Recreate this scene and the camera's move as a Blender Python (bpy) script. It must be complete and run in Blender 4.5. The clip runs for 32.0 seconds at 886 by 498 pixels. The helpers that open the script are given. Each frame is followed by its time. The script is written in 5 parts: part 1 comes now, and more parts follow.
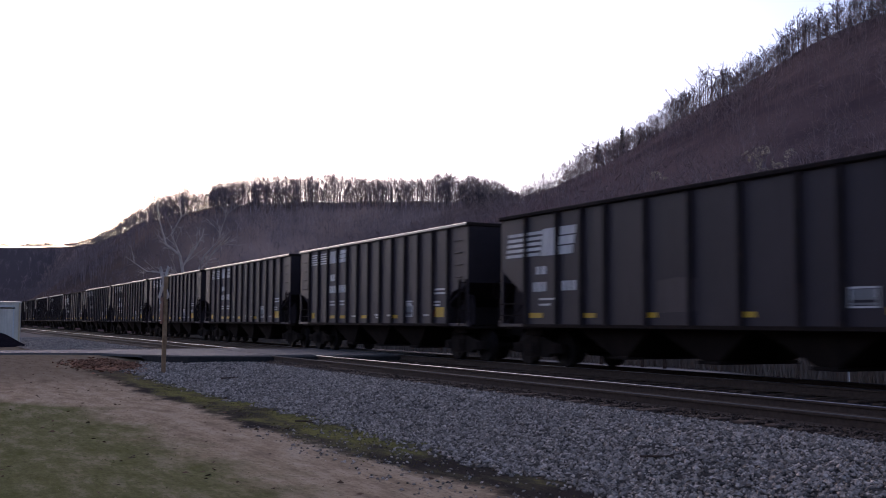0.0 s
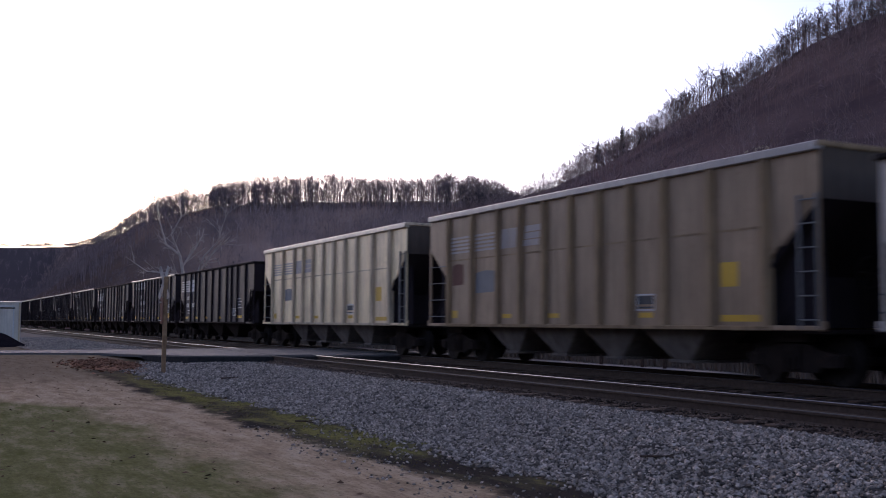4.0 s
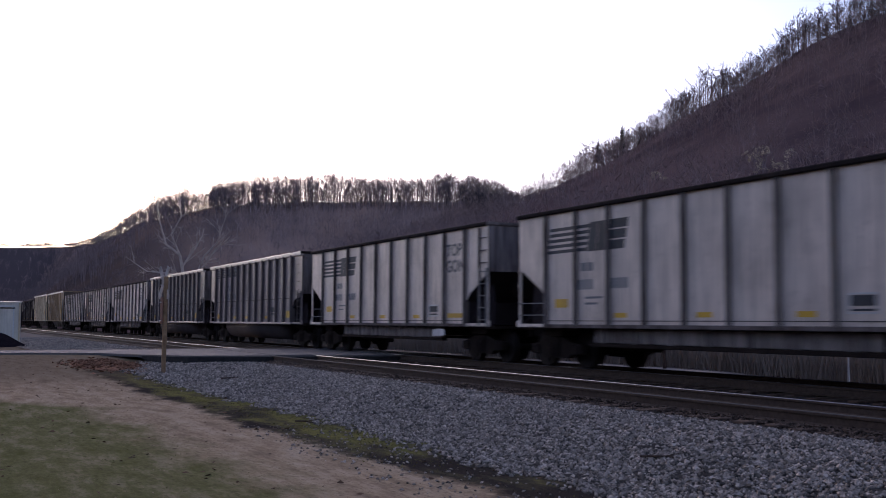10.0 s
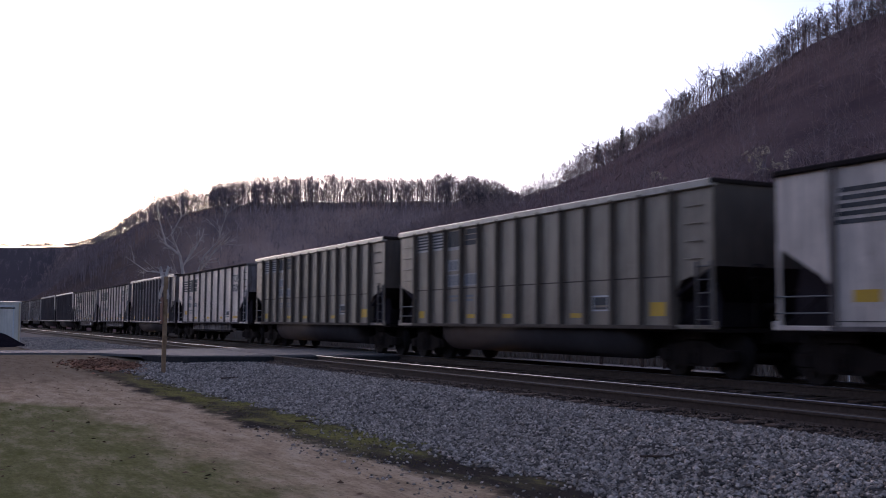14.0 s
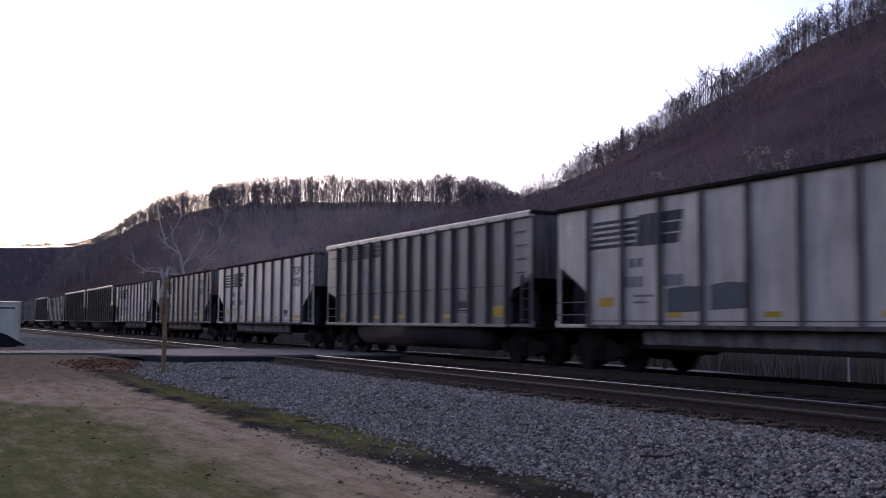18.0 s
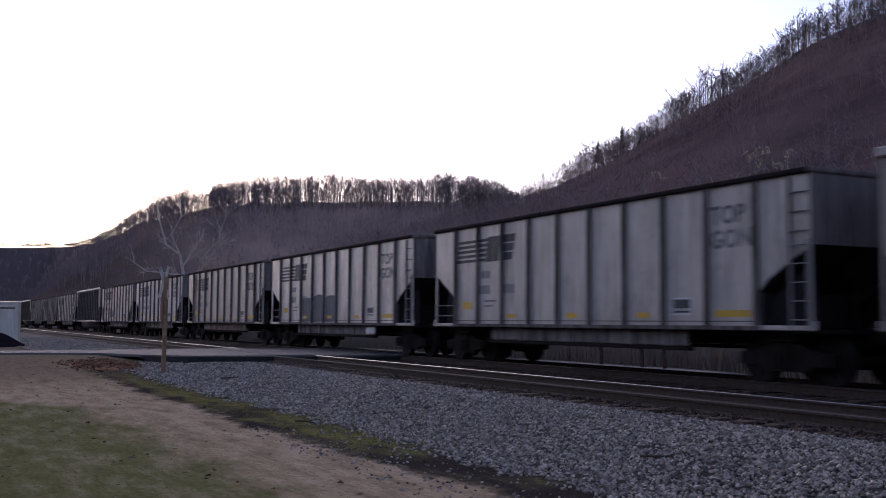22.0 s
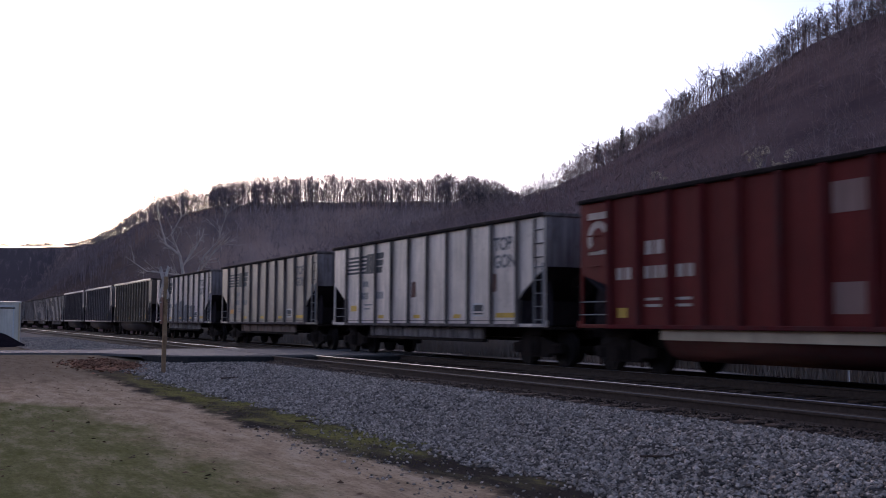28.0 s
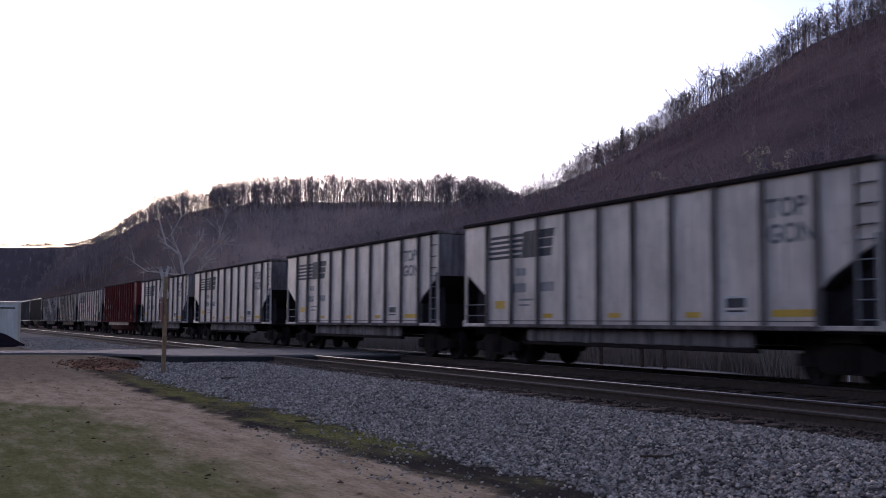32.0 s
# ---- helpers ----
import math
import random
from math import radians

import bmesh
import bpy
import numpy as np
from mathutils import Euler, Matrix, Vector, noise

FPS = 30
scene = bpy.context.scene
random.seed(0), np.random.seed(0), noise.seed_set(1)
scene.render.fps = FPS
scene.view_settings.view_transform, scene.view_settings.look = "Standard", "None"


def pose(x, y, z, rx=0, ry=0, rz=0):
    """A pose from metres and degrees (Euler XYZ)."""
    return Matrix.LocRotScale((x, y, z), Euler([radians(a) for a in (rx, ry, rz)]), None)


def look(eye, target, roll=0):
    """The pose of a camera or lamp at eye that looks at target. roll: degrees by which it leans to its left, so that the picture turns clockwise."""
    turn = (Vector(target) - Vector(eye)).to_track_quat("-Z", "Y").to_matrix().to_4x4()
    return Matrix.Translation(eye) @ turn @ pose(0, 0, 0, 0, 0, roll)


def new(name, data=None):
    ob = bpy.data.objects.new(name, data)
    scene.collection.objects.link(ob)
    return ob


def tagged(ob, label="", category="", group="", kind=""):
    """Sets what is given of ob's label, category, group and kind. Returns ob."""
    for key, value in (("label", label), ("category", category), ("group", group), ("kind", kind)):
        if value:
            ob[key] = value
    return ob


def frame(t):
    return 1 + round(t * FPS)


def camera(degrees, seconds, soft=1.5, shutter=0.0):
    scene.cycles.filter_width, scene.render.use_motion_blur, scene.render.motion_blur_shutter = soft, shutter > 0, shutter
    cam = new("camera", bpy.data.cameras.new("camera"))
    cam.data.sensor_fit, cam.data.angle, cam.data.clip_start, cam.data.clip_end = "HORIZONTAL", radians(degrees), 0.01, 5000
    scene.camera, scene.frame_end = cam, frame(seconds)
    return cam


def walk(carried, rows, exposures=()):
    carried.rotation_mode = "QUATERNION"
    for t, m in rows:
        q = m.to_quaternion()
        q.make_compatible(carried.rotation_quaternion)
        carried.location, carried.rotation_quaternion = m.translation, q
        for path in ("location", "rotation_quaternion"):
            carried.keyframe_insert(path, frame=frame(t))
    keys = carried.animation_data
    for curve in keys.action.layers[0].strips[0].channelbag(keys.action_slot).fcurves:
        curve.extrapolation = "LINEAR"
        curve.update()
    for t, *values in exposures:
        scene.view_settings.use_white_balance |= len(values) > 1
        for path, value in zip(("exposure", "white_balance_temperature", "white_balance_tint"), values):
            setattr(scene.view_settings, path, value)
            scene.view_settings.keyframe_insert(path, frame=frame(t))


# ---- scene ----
# A coal train leaves along the far of two tracks, seen from a lawn beside a valley line.
# x runs along the track (the train moves towards -x), y away from the camera, z up from the rail tops.

# ---- camera ----
cam = camera(46.9, 32.0, soft=1.0, shutter=0.34)
EYE = (0.0, 0.0, 1.109)
AIM = (-0.88911, 0.45198, 0.07206)
VIEW = look(EYE, (EYE[0] + AIM[0], EYE[1] + AIM[1], EYE[2] + AIM[2]), 0.376)
walk(cam, [(0.0, VIEW), (32.0, VIEW)], exposures=[(0.0, 0.76, 6450, 31.0), (32.0, 0.76, 6450, 31.0)])

# ---- light: late day under thin high cloud, the veiled sun low down the valley ----
SUN_DIR = Vector((-0.93, 0.13, 0.33)).normalized()
world = bpy.data.worlds.new("sky")
scene.world = world
world.use_nodes = True
wn = world.node_tree
wn.nodes.clear()
sky = wn.nodes.new("ShaderNodeTexSky")
sky.sky_type = "NISHITA"
sky.sun_disc = False
sky.sun_elevation = math.asin(SUN_DIR.z)
sky.sun_rotation = math.atan2(SUN_DIR.x, SUN_DIR.y)
sky.altitude = 250
sky.air_density = 0.8
sky.dust_density = 1.2
sky.ozone_density = 1.0
bgn = wn.nodes.new("ShaderNodeBackground")
bgn.inputs["Strength"].default_value = 0.14
won = wn.nodes.new("ShaderNodeOutputWorld")
wn.links.new(sky.outputs[0], bgn.inputs[0])
wn.links.new(bgn.outputs[0], won.inputs[0])
sun_data = bpy.data.lights.new("sun", "SUN")
sun_data.energy, sun_data.angle, sun_data.color = 0.3, radians(30), (1.0, 0.93, 0.86)
sun = new("sun", sun_data)
sun.matrix_world = look(SUN_DIR * 100, (0, 0, 0))

# ---- plan ----
NEAR_C, FAR_C, GAUGE = 11.035, 15.555, 1.435
SPEED = 18.03
RNG = np.random.default_rng(7)


# ---- materials ----
def nodes_of(name):
    m = bpy.data.materials.new(name)
    m.use_nodes = True
    nt = m.node_tree
    return m, nt, nt.nodes["Principled BSDF"]


def nd(nt, kind, **kw):
    n = nt.nodes.new(kind)
    for k, v in kw.items():
        n.inputs[k].default_value = v
    return n


def ramp(nt, fac, stops):
    r = nt.nodes.new("ShaderNodeValToRGB")
    while len(r.color_ramp.elements) < len(stops):
        r.color_ramp.elements.new(0.5)
    for e, (p, c) in zip(r.color_ramp.elements, stops):
        e.position = p
        e.color = (*c, 1) if len(c) == 3 else c
    nt.links.new(fac, r.inputs[0])
    return r.outputs[0]


def mixc(nt, fac, a, b, mode="MIX"):
    m = nt.nodes.new("ShaderNodeMix")
    m.data_type, m.blend_type = "RGBA", mode
    for sock, v in ((m.inputs[0], fac), (m.inputs[6], a), (m.inputs[7], b)):
        if isinstance(v, bpy.types.NodeSocket):
            nt.links.new(v, sock)
        elif isinstance(v, (int, float)):
            sock.default_value = v
        else:
            sock.default_value = (*v, 1)
    return m.outputs[2]


def noise_at(nt, vec, scale, detail=4.0, rough=0.6):
    n = nd(nt, "ShaderNodeTexNoise", Scale=scale, Detail=detail, Roughness=rough)
    nt.links.new(vec, n.inputs["Vector"])
    return n.outputs["Fac"]


def stretch(nt, vec, s):
    m = nt.nodes.new("ShaderNodeMapping")
    m.inputs["Scale"].default_value = s
    nt.links.new(vec, m.inputs["Vector"])
    return m.outputs[0]


def coords(nt, which="Object", shift=False):
    tc = nt.nodes.new("ShaderNodeTexCoord")
    if not shift:
        return tc.outputs[which]
    oi = nt.nodes.new("ShaderNodeObjectInfo")
    mul = nt.nodes.new("ShaderNodeMath")
    mul.operation = "MULTIPLY"
    mul.inputs[1].default_value = 37.0
    nt.links.new(oi.outputs["Random"], mul.inputs[0])
    add = nt.nodes.new("ShaderNodeVectorMath")
    nt.links.new(tc.outputs[which], add.inputs[0])
    nt.links.new(mul.outputs[0], add.inputs[1])
    return add.outputs[0]


def bump(nt, bs, height, strength=0.3, dist=0.01):
    b = nd(nt, "ShaderNodeBump", Strength=strength, Distance=dist)
    nt.links.new(height, b.inputs["Height"])
    nt.links.new(b.outputs[0], bs.inputs["Normal"])


def paint(name, col, dirt=(0.06, 0.045, 0.04), amount=0.5, rough=0.7, rust=0.3, gloss=None):
    """Weathered car paint: soft dirt, vertical streaks, some rust."""
    m, nt, bs = nodes_of(name)
    v = coords(nt, "Object", True)
    big = noise_at(nt, v, 0.7, 5)
    streak = noise_at(nt, stretch(nt, v, (5.0, 5.0, 0.35)), 1.6, 6, 0.7)
    fine = noise_at(nt, v, 14.0, 6, 0.7)
    light = tuple(min(1, c * 1.12) for c in col)
    dark = tuple(c * 0.78 for c in col)
    base = ramp(nt, big, [(0.3, dark), (0.7, light)])
    soot = ramp(nt, streak, [(0.40, (0, 0, 0)), (0.68, (amount, amount, amount))])
    base = mixc(nt, soot, base, dirt)
    blot = noise_at(nt, stretch(nt, v, (1.0, 1.0, 0.6)), 0.55, 7, 0.72)
    base = mixc(nt, ramp(nt, blot, [(0.52, (0, 0, 0)), (0.68, (amount * 0.8,) * 3)]), base, tuple(1.4 * c for c in dirt))
    pits = noise_at(nt, v, 5.0, 9, 0.75)
    spots = ramp(nt, pits, [(0.57, (0, 0, 0)), (0.68, (rust, rust, rust))])
    base = mixc(nt, spots, base, (0.13, 0.06, 0.035))
    nt.links.new(base, bs.inputs["Base Color"])
    bs.inputs["Roughness"].default_value = rough
    bs.inputs["Specular IOR Level"].default_value = 0.03 if rough >= 0.8 else 0.12 if rough >= 0.75 else 0.35
    if gloss is not None:
        bs.inputs["Specular IOR Level"].default_value = gloss
    bump(nt, bs, fine, 0.15, 0.004)
    return m


def map_range(nt, val, lo, hi):
    n = nt.nodes.new("ShaderNodeMapRange")
    n.inputs["From Min"].default_value, n.inputs["From Max"].default_value = lo, hi
    nt.links.new(val, n.inputs["Value"])
    return n.outputs[0]


def rough_stuff(name, a, b, scale=8.0, rough=0.9, bumpy=0.4, metal=0.0, dist=0.02, per=0.0, dust=None):
    """A two-tone grainy surface; per: each loose piece has a tone of its own; dust: another tone beyond the crossing."""
    m, nt, bs = nodes_of(name)
    v = coords(nt, "Object")
    n1, n2 = noise_at(nt, v, scale, 6, 0.65), noise_at(nt, v, scale * 0.13, 3)
    c = ramp(nt, n1, [(0.3, a), (0.7, b)])
    mid = tuple((p + q) * 0.5 for p, q in zip(a, b))
    c = mixc(nt, ramp(nt, n2, [(0.35, (0, 0, 0)), (0.7, (0.5, 0.5, 0.5))]), c, tuple(x * 0.75 for x in mid))
    if dust:
        sep = nt.nodes.new("ShaderNodeSeparateXYZ")
        nt.links.new(v, sep.inputs[0])
        c = mixc(nt, ramp(nt, map_range(nt, sep.outputs[0], -40.0, -50.0), [(0.0, (0, 0, 0)), (1.0, (1, 1, 1))]), c, dust)
    if per:
        g = nt.nodes.new("ShaderNodeNewGeometry")
        c = mixc(nt, 1.0, c, ramp(nt, g.outputs["Random Per Island"], [(0.0, (1 - per,) * 3), (0.8, (1 + 0.2 * per,) * 3), (1.0, (1 + per,) * 3)]), "MULTIPLY")
    nt.links.new(c, bs.inputs["Base Color"])
    bs.inputs["Roughness"].default_value, bs.inputs["Metallic"].default_value = rough, metal
    bs.inputs["Specular IOR Level"].default_value = 0.0 if rough >= 0.95 else 0.15 if rough >= 0.8 else 0.4
    bump(nt, bs, n1, bumpy, dist)
    return m


def ground_material():
    """Lawn, worn dirt, moss beside the gravel, leaf litter on the hills, paled on the far slope for haze."""
    m, nt, bs = nodes_of("ground")
    v = coords(nt, "Object")
    sep = nt.nodes.new("ShaderNodeSeparateXYZ")
    nt.links.new(v, sep.inputs[0])

    def math_n(op, a, b):
        n = nt.nodes.new("ShaderNodeMath")
        n.operation = op
        for i, q in enumerate((a, b)):
            if isinstance(q, bpy.types.NodeSocket):
                nt.links.new(q, n.inputs[i])
            else:
                n.inputs[i].default_value = q
        return n.outputs[0]

    def step(val, lo, hi):
        n = nt.nodes.new("ShaderNodeMapRange")
        n.interpolation_type = "SMOOTHSTEP"
        n.inputs["From Min"].default_value, n.inputs["From Max"].default_value = lo, hi
        nt.links.new(val, n.inputs["Value"])
        return n.outputs[0]

    x, y = sep.outputs[:2]
    wob = noise_at(nt, v, 0.55, 6, 0.65)
    wob2 = noise_at(nt, v, 2.6, 6, 0.7)
    fine = noise_at(nt, v, 30.0, 8, 0.75)
    # distance from the gravel's toe, which bends away from the lawn down the line
    back = math_n("MULTIPLY", x, -1.0)
    bend = math_n("MULTIPLY", math_n("MAXIMUM", math_n("SUBTRACT", back, 33.5), 0.0), 0.35)
    jitter = math_n("ADD", math_n("MULTIPLY", math_n("SUBTRACT", wob, 0.5), 1.5), math_n("MULTIPLY", math_n("SUBTRACT", wob2, 0.5), 0.9))
    toe = math_n("ADD", math_n("SUBTRACT", math_n("SUBTRACT", y, 6.0), bend), jitter)
    off = math_n("MAXIMUM", math_n("SUBTRACT", back, 11.0), 0.0)
    sward = math_n("ADD", math_n("ADD", y, math_n("ADD", math_n("MULTIPLY", off, 0.06), math_n("MULTIPLY", math_n("MAXIMUM", math_n("SUBTRACT", back, 20.6), 0.0), 0.6))), math_n("MULTIPLY", jitter, 1.3))
    clump = noise_at(nt, stretch(nt, v, (0.3, 1.0, 1.0)), 3.2, 6, 0.7)
    tuft = noise_at(nt, stretch(nt, v, (0.5, 1.0, 1.0)), 19.0, 5, 0.72)
    grass = ramp(nt, clump, [(0.34, (0.102, 0.104, 0.038)), (0.5, (0.156, 0.147, 0.068)), (0.66, (0.255, 0.212, 0.13))])
    grass = mixc(nt, ramp(nt, tuft, [(0.46, (0, 0, 0)), (0.66, (0.6, 0.6, 0.6))]), grass, (0.075, 0.071, 0.034))
    dirt = ramp(nt, clump, [(0.34, (0.22, 0.16, 0.106)), (0.5, (0.335, 0.253, 0.168)), (0.68, (0.42, 0.335, 0.24))])
    dirt = mixc(nt, ramp(nt, tuft, [(0.5, (0, 0, 0)), (0.68, (0.7, 0.7, 0.7))]), dirt, (0.13, 0.09, 0.062))
    patch = noise_at(nt, stretch(nt, v, (0.45, 1.2, 1.0)), 1.5, 6, 0.7)
    # green along the gravel, bare dark soil towards the lawn
    edge = math_n("ADD", y, math_n("MULTIPLY", math_n("SUBTRACT", wob2, 0.5), 1.2))
    soil = math_n("ADD", patch, math_n("MULTIPLY", math_n("SUBTRACT", step(edge, 4.7, 5.3), 0.55), 0.17))
    soil = math_n("SUBTRACT", soil, math_n("MULTIPLY", step(x, -13.8, -11.0), 0.17))
    moss = ramp(nt, soil, [(0.40, (0.04, 0.033, 0.029)), (0.5, (0.075, 0.065, 0.042)), (0.62, (0.15, 0.138, 0.05))])
    moss = mixc(nt, ramp(nt, tuft, [(0.48, (0, 0, 0)), (0.66, (0.6, 0.6, 0.6))]), moss, (0.03, 0.025, 0.02))
    c = mixc(nt, step(sward, 2.75, 4.1), grass, dirt)
    c = mixc(nt, step(math_n("SUBTRACT", toe, math_n("MULTIPLY", step(x, -17.0, -9.0), 0.45)), -1.5, -1.1), c, moss)
    far = step(back, 24.0, 34.0)
    c = mixc(nt, math_n("MULTIPLY", far, 0.6), c, (0.105, 0.078, 0.053))
    beyond = step(y, 17.3, 17.9)
    verge = ramp(nt, wob, [(0.3, (0.24, 0.21, 0.19)), (0.7, (0.36, 0.32, 0.285))])
    verge = mixc(nt, math_n("MAXIMUM", step(back, 33.0, 42.0), step(x, -22.0, -14.0)), verge, (0.085, 0.07, 0.056))
    c = mixc(nt, beyond, c, verge)
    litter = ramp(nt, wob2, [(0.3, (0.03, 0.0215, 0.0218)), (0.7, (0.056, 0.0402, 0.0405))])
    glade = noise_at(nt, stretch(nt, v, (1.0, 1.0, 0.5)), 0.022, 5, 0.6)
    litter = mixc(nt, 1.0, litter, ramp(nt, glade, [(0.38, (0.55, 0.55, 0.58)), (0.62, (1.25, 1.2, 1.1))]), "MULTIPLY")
    # the far slope's litter is paled: aerial haze put into its colour
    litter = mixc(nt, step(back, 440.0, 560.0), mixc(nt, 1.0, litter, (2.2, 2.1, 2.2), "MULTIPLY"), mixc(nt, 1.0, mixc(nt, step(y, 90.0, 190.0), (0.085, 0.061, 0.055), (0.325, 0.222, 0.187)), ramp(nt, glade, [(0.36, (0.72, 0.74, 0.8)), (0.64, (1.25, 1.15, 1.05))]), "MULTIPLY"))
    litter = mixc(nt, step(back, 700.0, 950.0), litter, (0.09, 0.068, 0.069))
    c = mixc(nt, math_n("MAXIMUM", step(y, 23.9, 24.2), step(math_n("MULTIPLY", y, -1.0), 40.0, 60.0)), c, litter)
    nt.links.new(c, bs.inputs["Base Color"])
    bs.inputs["Roughness"].default_value = 0.95
    bs.inputs["Specular IOR Level"].default_value = 0.0
    bump(nt, bs, fine, 0.6, 0.03)
    return m


GROUND = ground_material()
# Dark bed under the loose stones: shade of their gaps is put into its colour.
GAP_GRAVEL = rough_stuff("gravel", (0.03, 0.027, 0.025), (0.085, 0.075, 0.066), 5.0, 0.96, 0.5, dust=(0.2, 0.168, 0.142))
STONE = rough_stuff("ballast_stone", (0.22, 0.18, 0.148), (0.41, 0.34, 0.282), 40.0, 0.85, 0.4, per=0.72)
OILY = rough_stuff("oily_ballast", (0.02, 0.016, 0.014), (0.05, 0.039, 0.033), 9.0, 0.9, 0.6, dust=(0.13, 0.108, 0.092))
RUST_STONE = rough_stuff("rust_stained_stone", (0.05, 0.034, 0.026), (0.125, 0.086, 0.065), 30.0, 0.9, 0.4, per=0.6)
OILY_STONE = rough_stuff("oily_ballast_stone", (0.016, 0.014, 0.014), (0.045, 0.038, 0.036), 30.0, 0.9, 0.4, per=0.6)
RAIL_HEAD = rough_stuff("polished_rail_steel", (0.17, 0.172, 0.2), (0.25, 0.253, 0.29), 20.0, 0.33, 0.05, 1.0)
RAIL_WEB = rough_stuff("rusty_rail_steel", (0.055, 0.037, 0.028), (0.10, 0.068, 0.05), 14.0, 0.85, 0.3)
TIE = rough_stuff("creosoted_tie", (0.035, 0.024, 0.019), (0.12, 0.078, 0.057), 11.0, 0.9, 0.5)
ASPHALT = rough_stuff("asphalt", (0.088, 0.085, 0.086), (0.145, 0.14, 0.139), 14.0, 0.93, 0.3)
SHADED_EDGE = rough_stuff("shaded_road_edge", (0.016, 0.016, 0.017), (0.04, 0.038, 0.037), 9.0, 0.9, 0.5)
WOOD = rough_stuff("weathered_post_wood", (0.15, 0.09, 0.05), (0.34, 0.22, 0.13), 7.0, 0.85, 0.4)
RAIL_DULL = rough_stuff("dull_rail_steel", (0.055, 0.05, 0.05), (0.10, 0.092, 0.09), 16.0, 0.8, 0.1, 0.0)
BARK = rough_stuff("bare_wood_bark", (0.14, 0.108, 0.112), (0.25, 0.195, 0.20), 0.6, 0.95, 0.2, per=0.35)
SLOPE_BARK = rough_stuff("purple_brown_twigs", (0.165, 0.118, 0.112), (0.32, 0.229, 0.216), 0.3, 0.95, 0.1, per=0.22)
# Ridge trees darker than the slope's: their backlit silhouette is put into the colour.
SILHOUETTE_BARK = rough_stuff("silhouette_bark", (0.075, 0.058, 0.058), (0.16, 0.125, 0.12), 0.4, 0.95, 0.2, per=0.4)
# Far woods' barks are paled: haze over the valley is put into the colour.
HAZED_BARK = rough_stuff("haze_paled_bark", (0.39, 0.278, 0.254), (0.515, 0.374, 0.344), 0.1, 0.95, 0.2, per=0.25)
HAZED_SKY_BARK = rough_stuff("hazed_skyline_bark", (0.19, 0.145, 0.148), (0.33, 0.256, 0.256), 0.5, 0.95, 0.2, per=0.4)
PALE_BARK = rough_stuff("pale_bark", (0.3, 0.235, 0.195), (0.62, 0.5, 0.42), 1.2, 0.9, 0.3)
TAN_LEAF = rough_stuff("dry_tan_leaves", (0.5, 0.40, 0.28), (0.75, 0.62, 0.46), 2.0, 0.9, 0.1, per=0.4)
NEEDLE = rough_stuff("dark_needles", (0.02, 0.026, 0.018), (0.045, 0.05, 0.035), 2.0, 0.9, 0.1)
WHITE_SHED = paint("white_shed_paint", (0.62, 0.565, 0.48), amount=0.25, rust=0.1)
WHITE_SIGN = paint("white_board_paint", (0.6, 0.525, 0.46), amount=0.5)
BLACK_HEAP = rough_stuff("black_cinder", (0.010, 0.008, 0.010), (0.02, 0.016, 0.02), 6.0, 0.97, 0.7)
GALV = rough_stuff("galvanised_steel", (0.45, 0.46, 0.47), (0.6, 0.6, 0.6), 9.0, 0.5, 0.05, 0.6)
REED = rough_stuff("dry_weeds", (0.22, 0.176, 0.14), (0.275, 0.226, 0.182), 3.0, 0.95, 0.1)
BLADE = rough_stuff("grass_blades", (0.115, 0.128, 0.036), (0.20, 0.18, 0.075), 1.2, 0.9, 0.1, per=0.4)
STRAW = rough_stuff("dormant_grass", (0.30, 0.215, 0.15), (0.46, 0.35, 0.26), 2.0, 0.9, 0.1, per=0.5)
MOSS = rough_stuff("moss_tufts", (0.12, 0.108, 0.042), (0.2, 0.175, 0.07), 3.0, 0.95, 0.1, per=0.5)
BLACK_TUFT = rough_stuff("black_soil_tufts", (0.04, 0.035, 0.027), (0.12, 0.103, 0.07), 3.0, 0.95, 0.1, per=0.5)
DEAD_LEAF = rough_stuff("fallen_leaves", (0.055, 0.032, 0.02), (0.17, 0.095, 0.055), 6.0, 0.9, 0.1, per=0.5)
LEAF_PILE = rough_stuff("leaf_pile", (0.14, 0.068, 0.042), (0.33, 0.18, 0.115), 5.0, 0.95, 0.3, per=0.6)

UNDER = paint("underframe_black", (0.022, 0.0165, 0.0145), (0.034, 0.024, 0.02), 0.5, 0.8, 0.15)
# Black of the car ends: coal soot, with the recess's shade put into the colour.
SOOT_SHADE = paint("soot_and_shade_black", (0.038, 0.03, 0.033), (0.03, 0.024, 0.024), 0.4, 0.85, 0.1)
WHEEL = rough_stuff("worn_wheel_steel", (0.016, 0.0125, 0.0115), (0.034, 0.025, 0.022), 9.0, 0.8, 0.2, 0.2)
STEEL_BAR = paint("grey_grab_iron", (0.2, 0.2, 0.2), amount=0.4)
YELLOW = paint("reflector_yellow", (0.68, 0.38, 0.02), (0.3, 0.2, 0.06), 0.35, 0.5, 0.1)
ORANGE = paint("reflector_orange", (0.75, 0.30, 0.05), (0.3, 0.2, 0.06), 0.35, 0.5, 0.1)
MARK_BLACK = paint("stencil_black", (0.022, 0.024, 0.028), (0.2, 0.2, 0.2), 0.22, 0.6, 0.05)
MARK_PALE = paint("pale_worn_stencil", (0.4, 0.345, 0.32), (0.5, 0.4, 0.3), 0.4, 0.6, 0.05)
MARK_FIELD = paint("pale_stencil_field", (0.42, 0.39, 0.36), (0.2, 0.16, 0.12), 0.5, 0.6, 0.1)
MARK_FADED = paint("worn_stencil", (0.1, 0.096, 0.1), (0.3, 0.28, 0.26), 0.35, 0.6, 0.05)
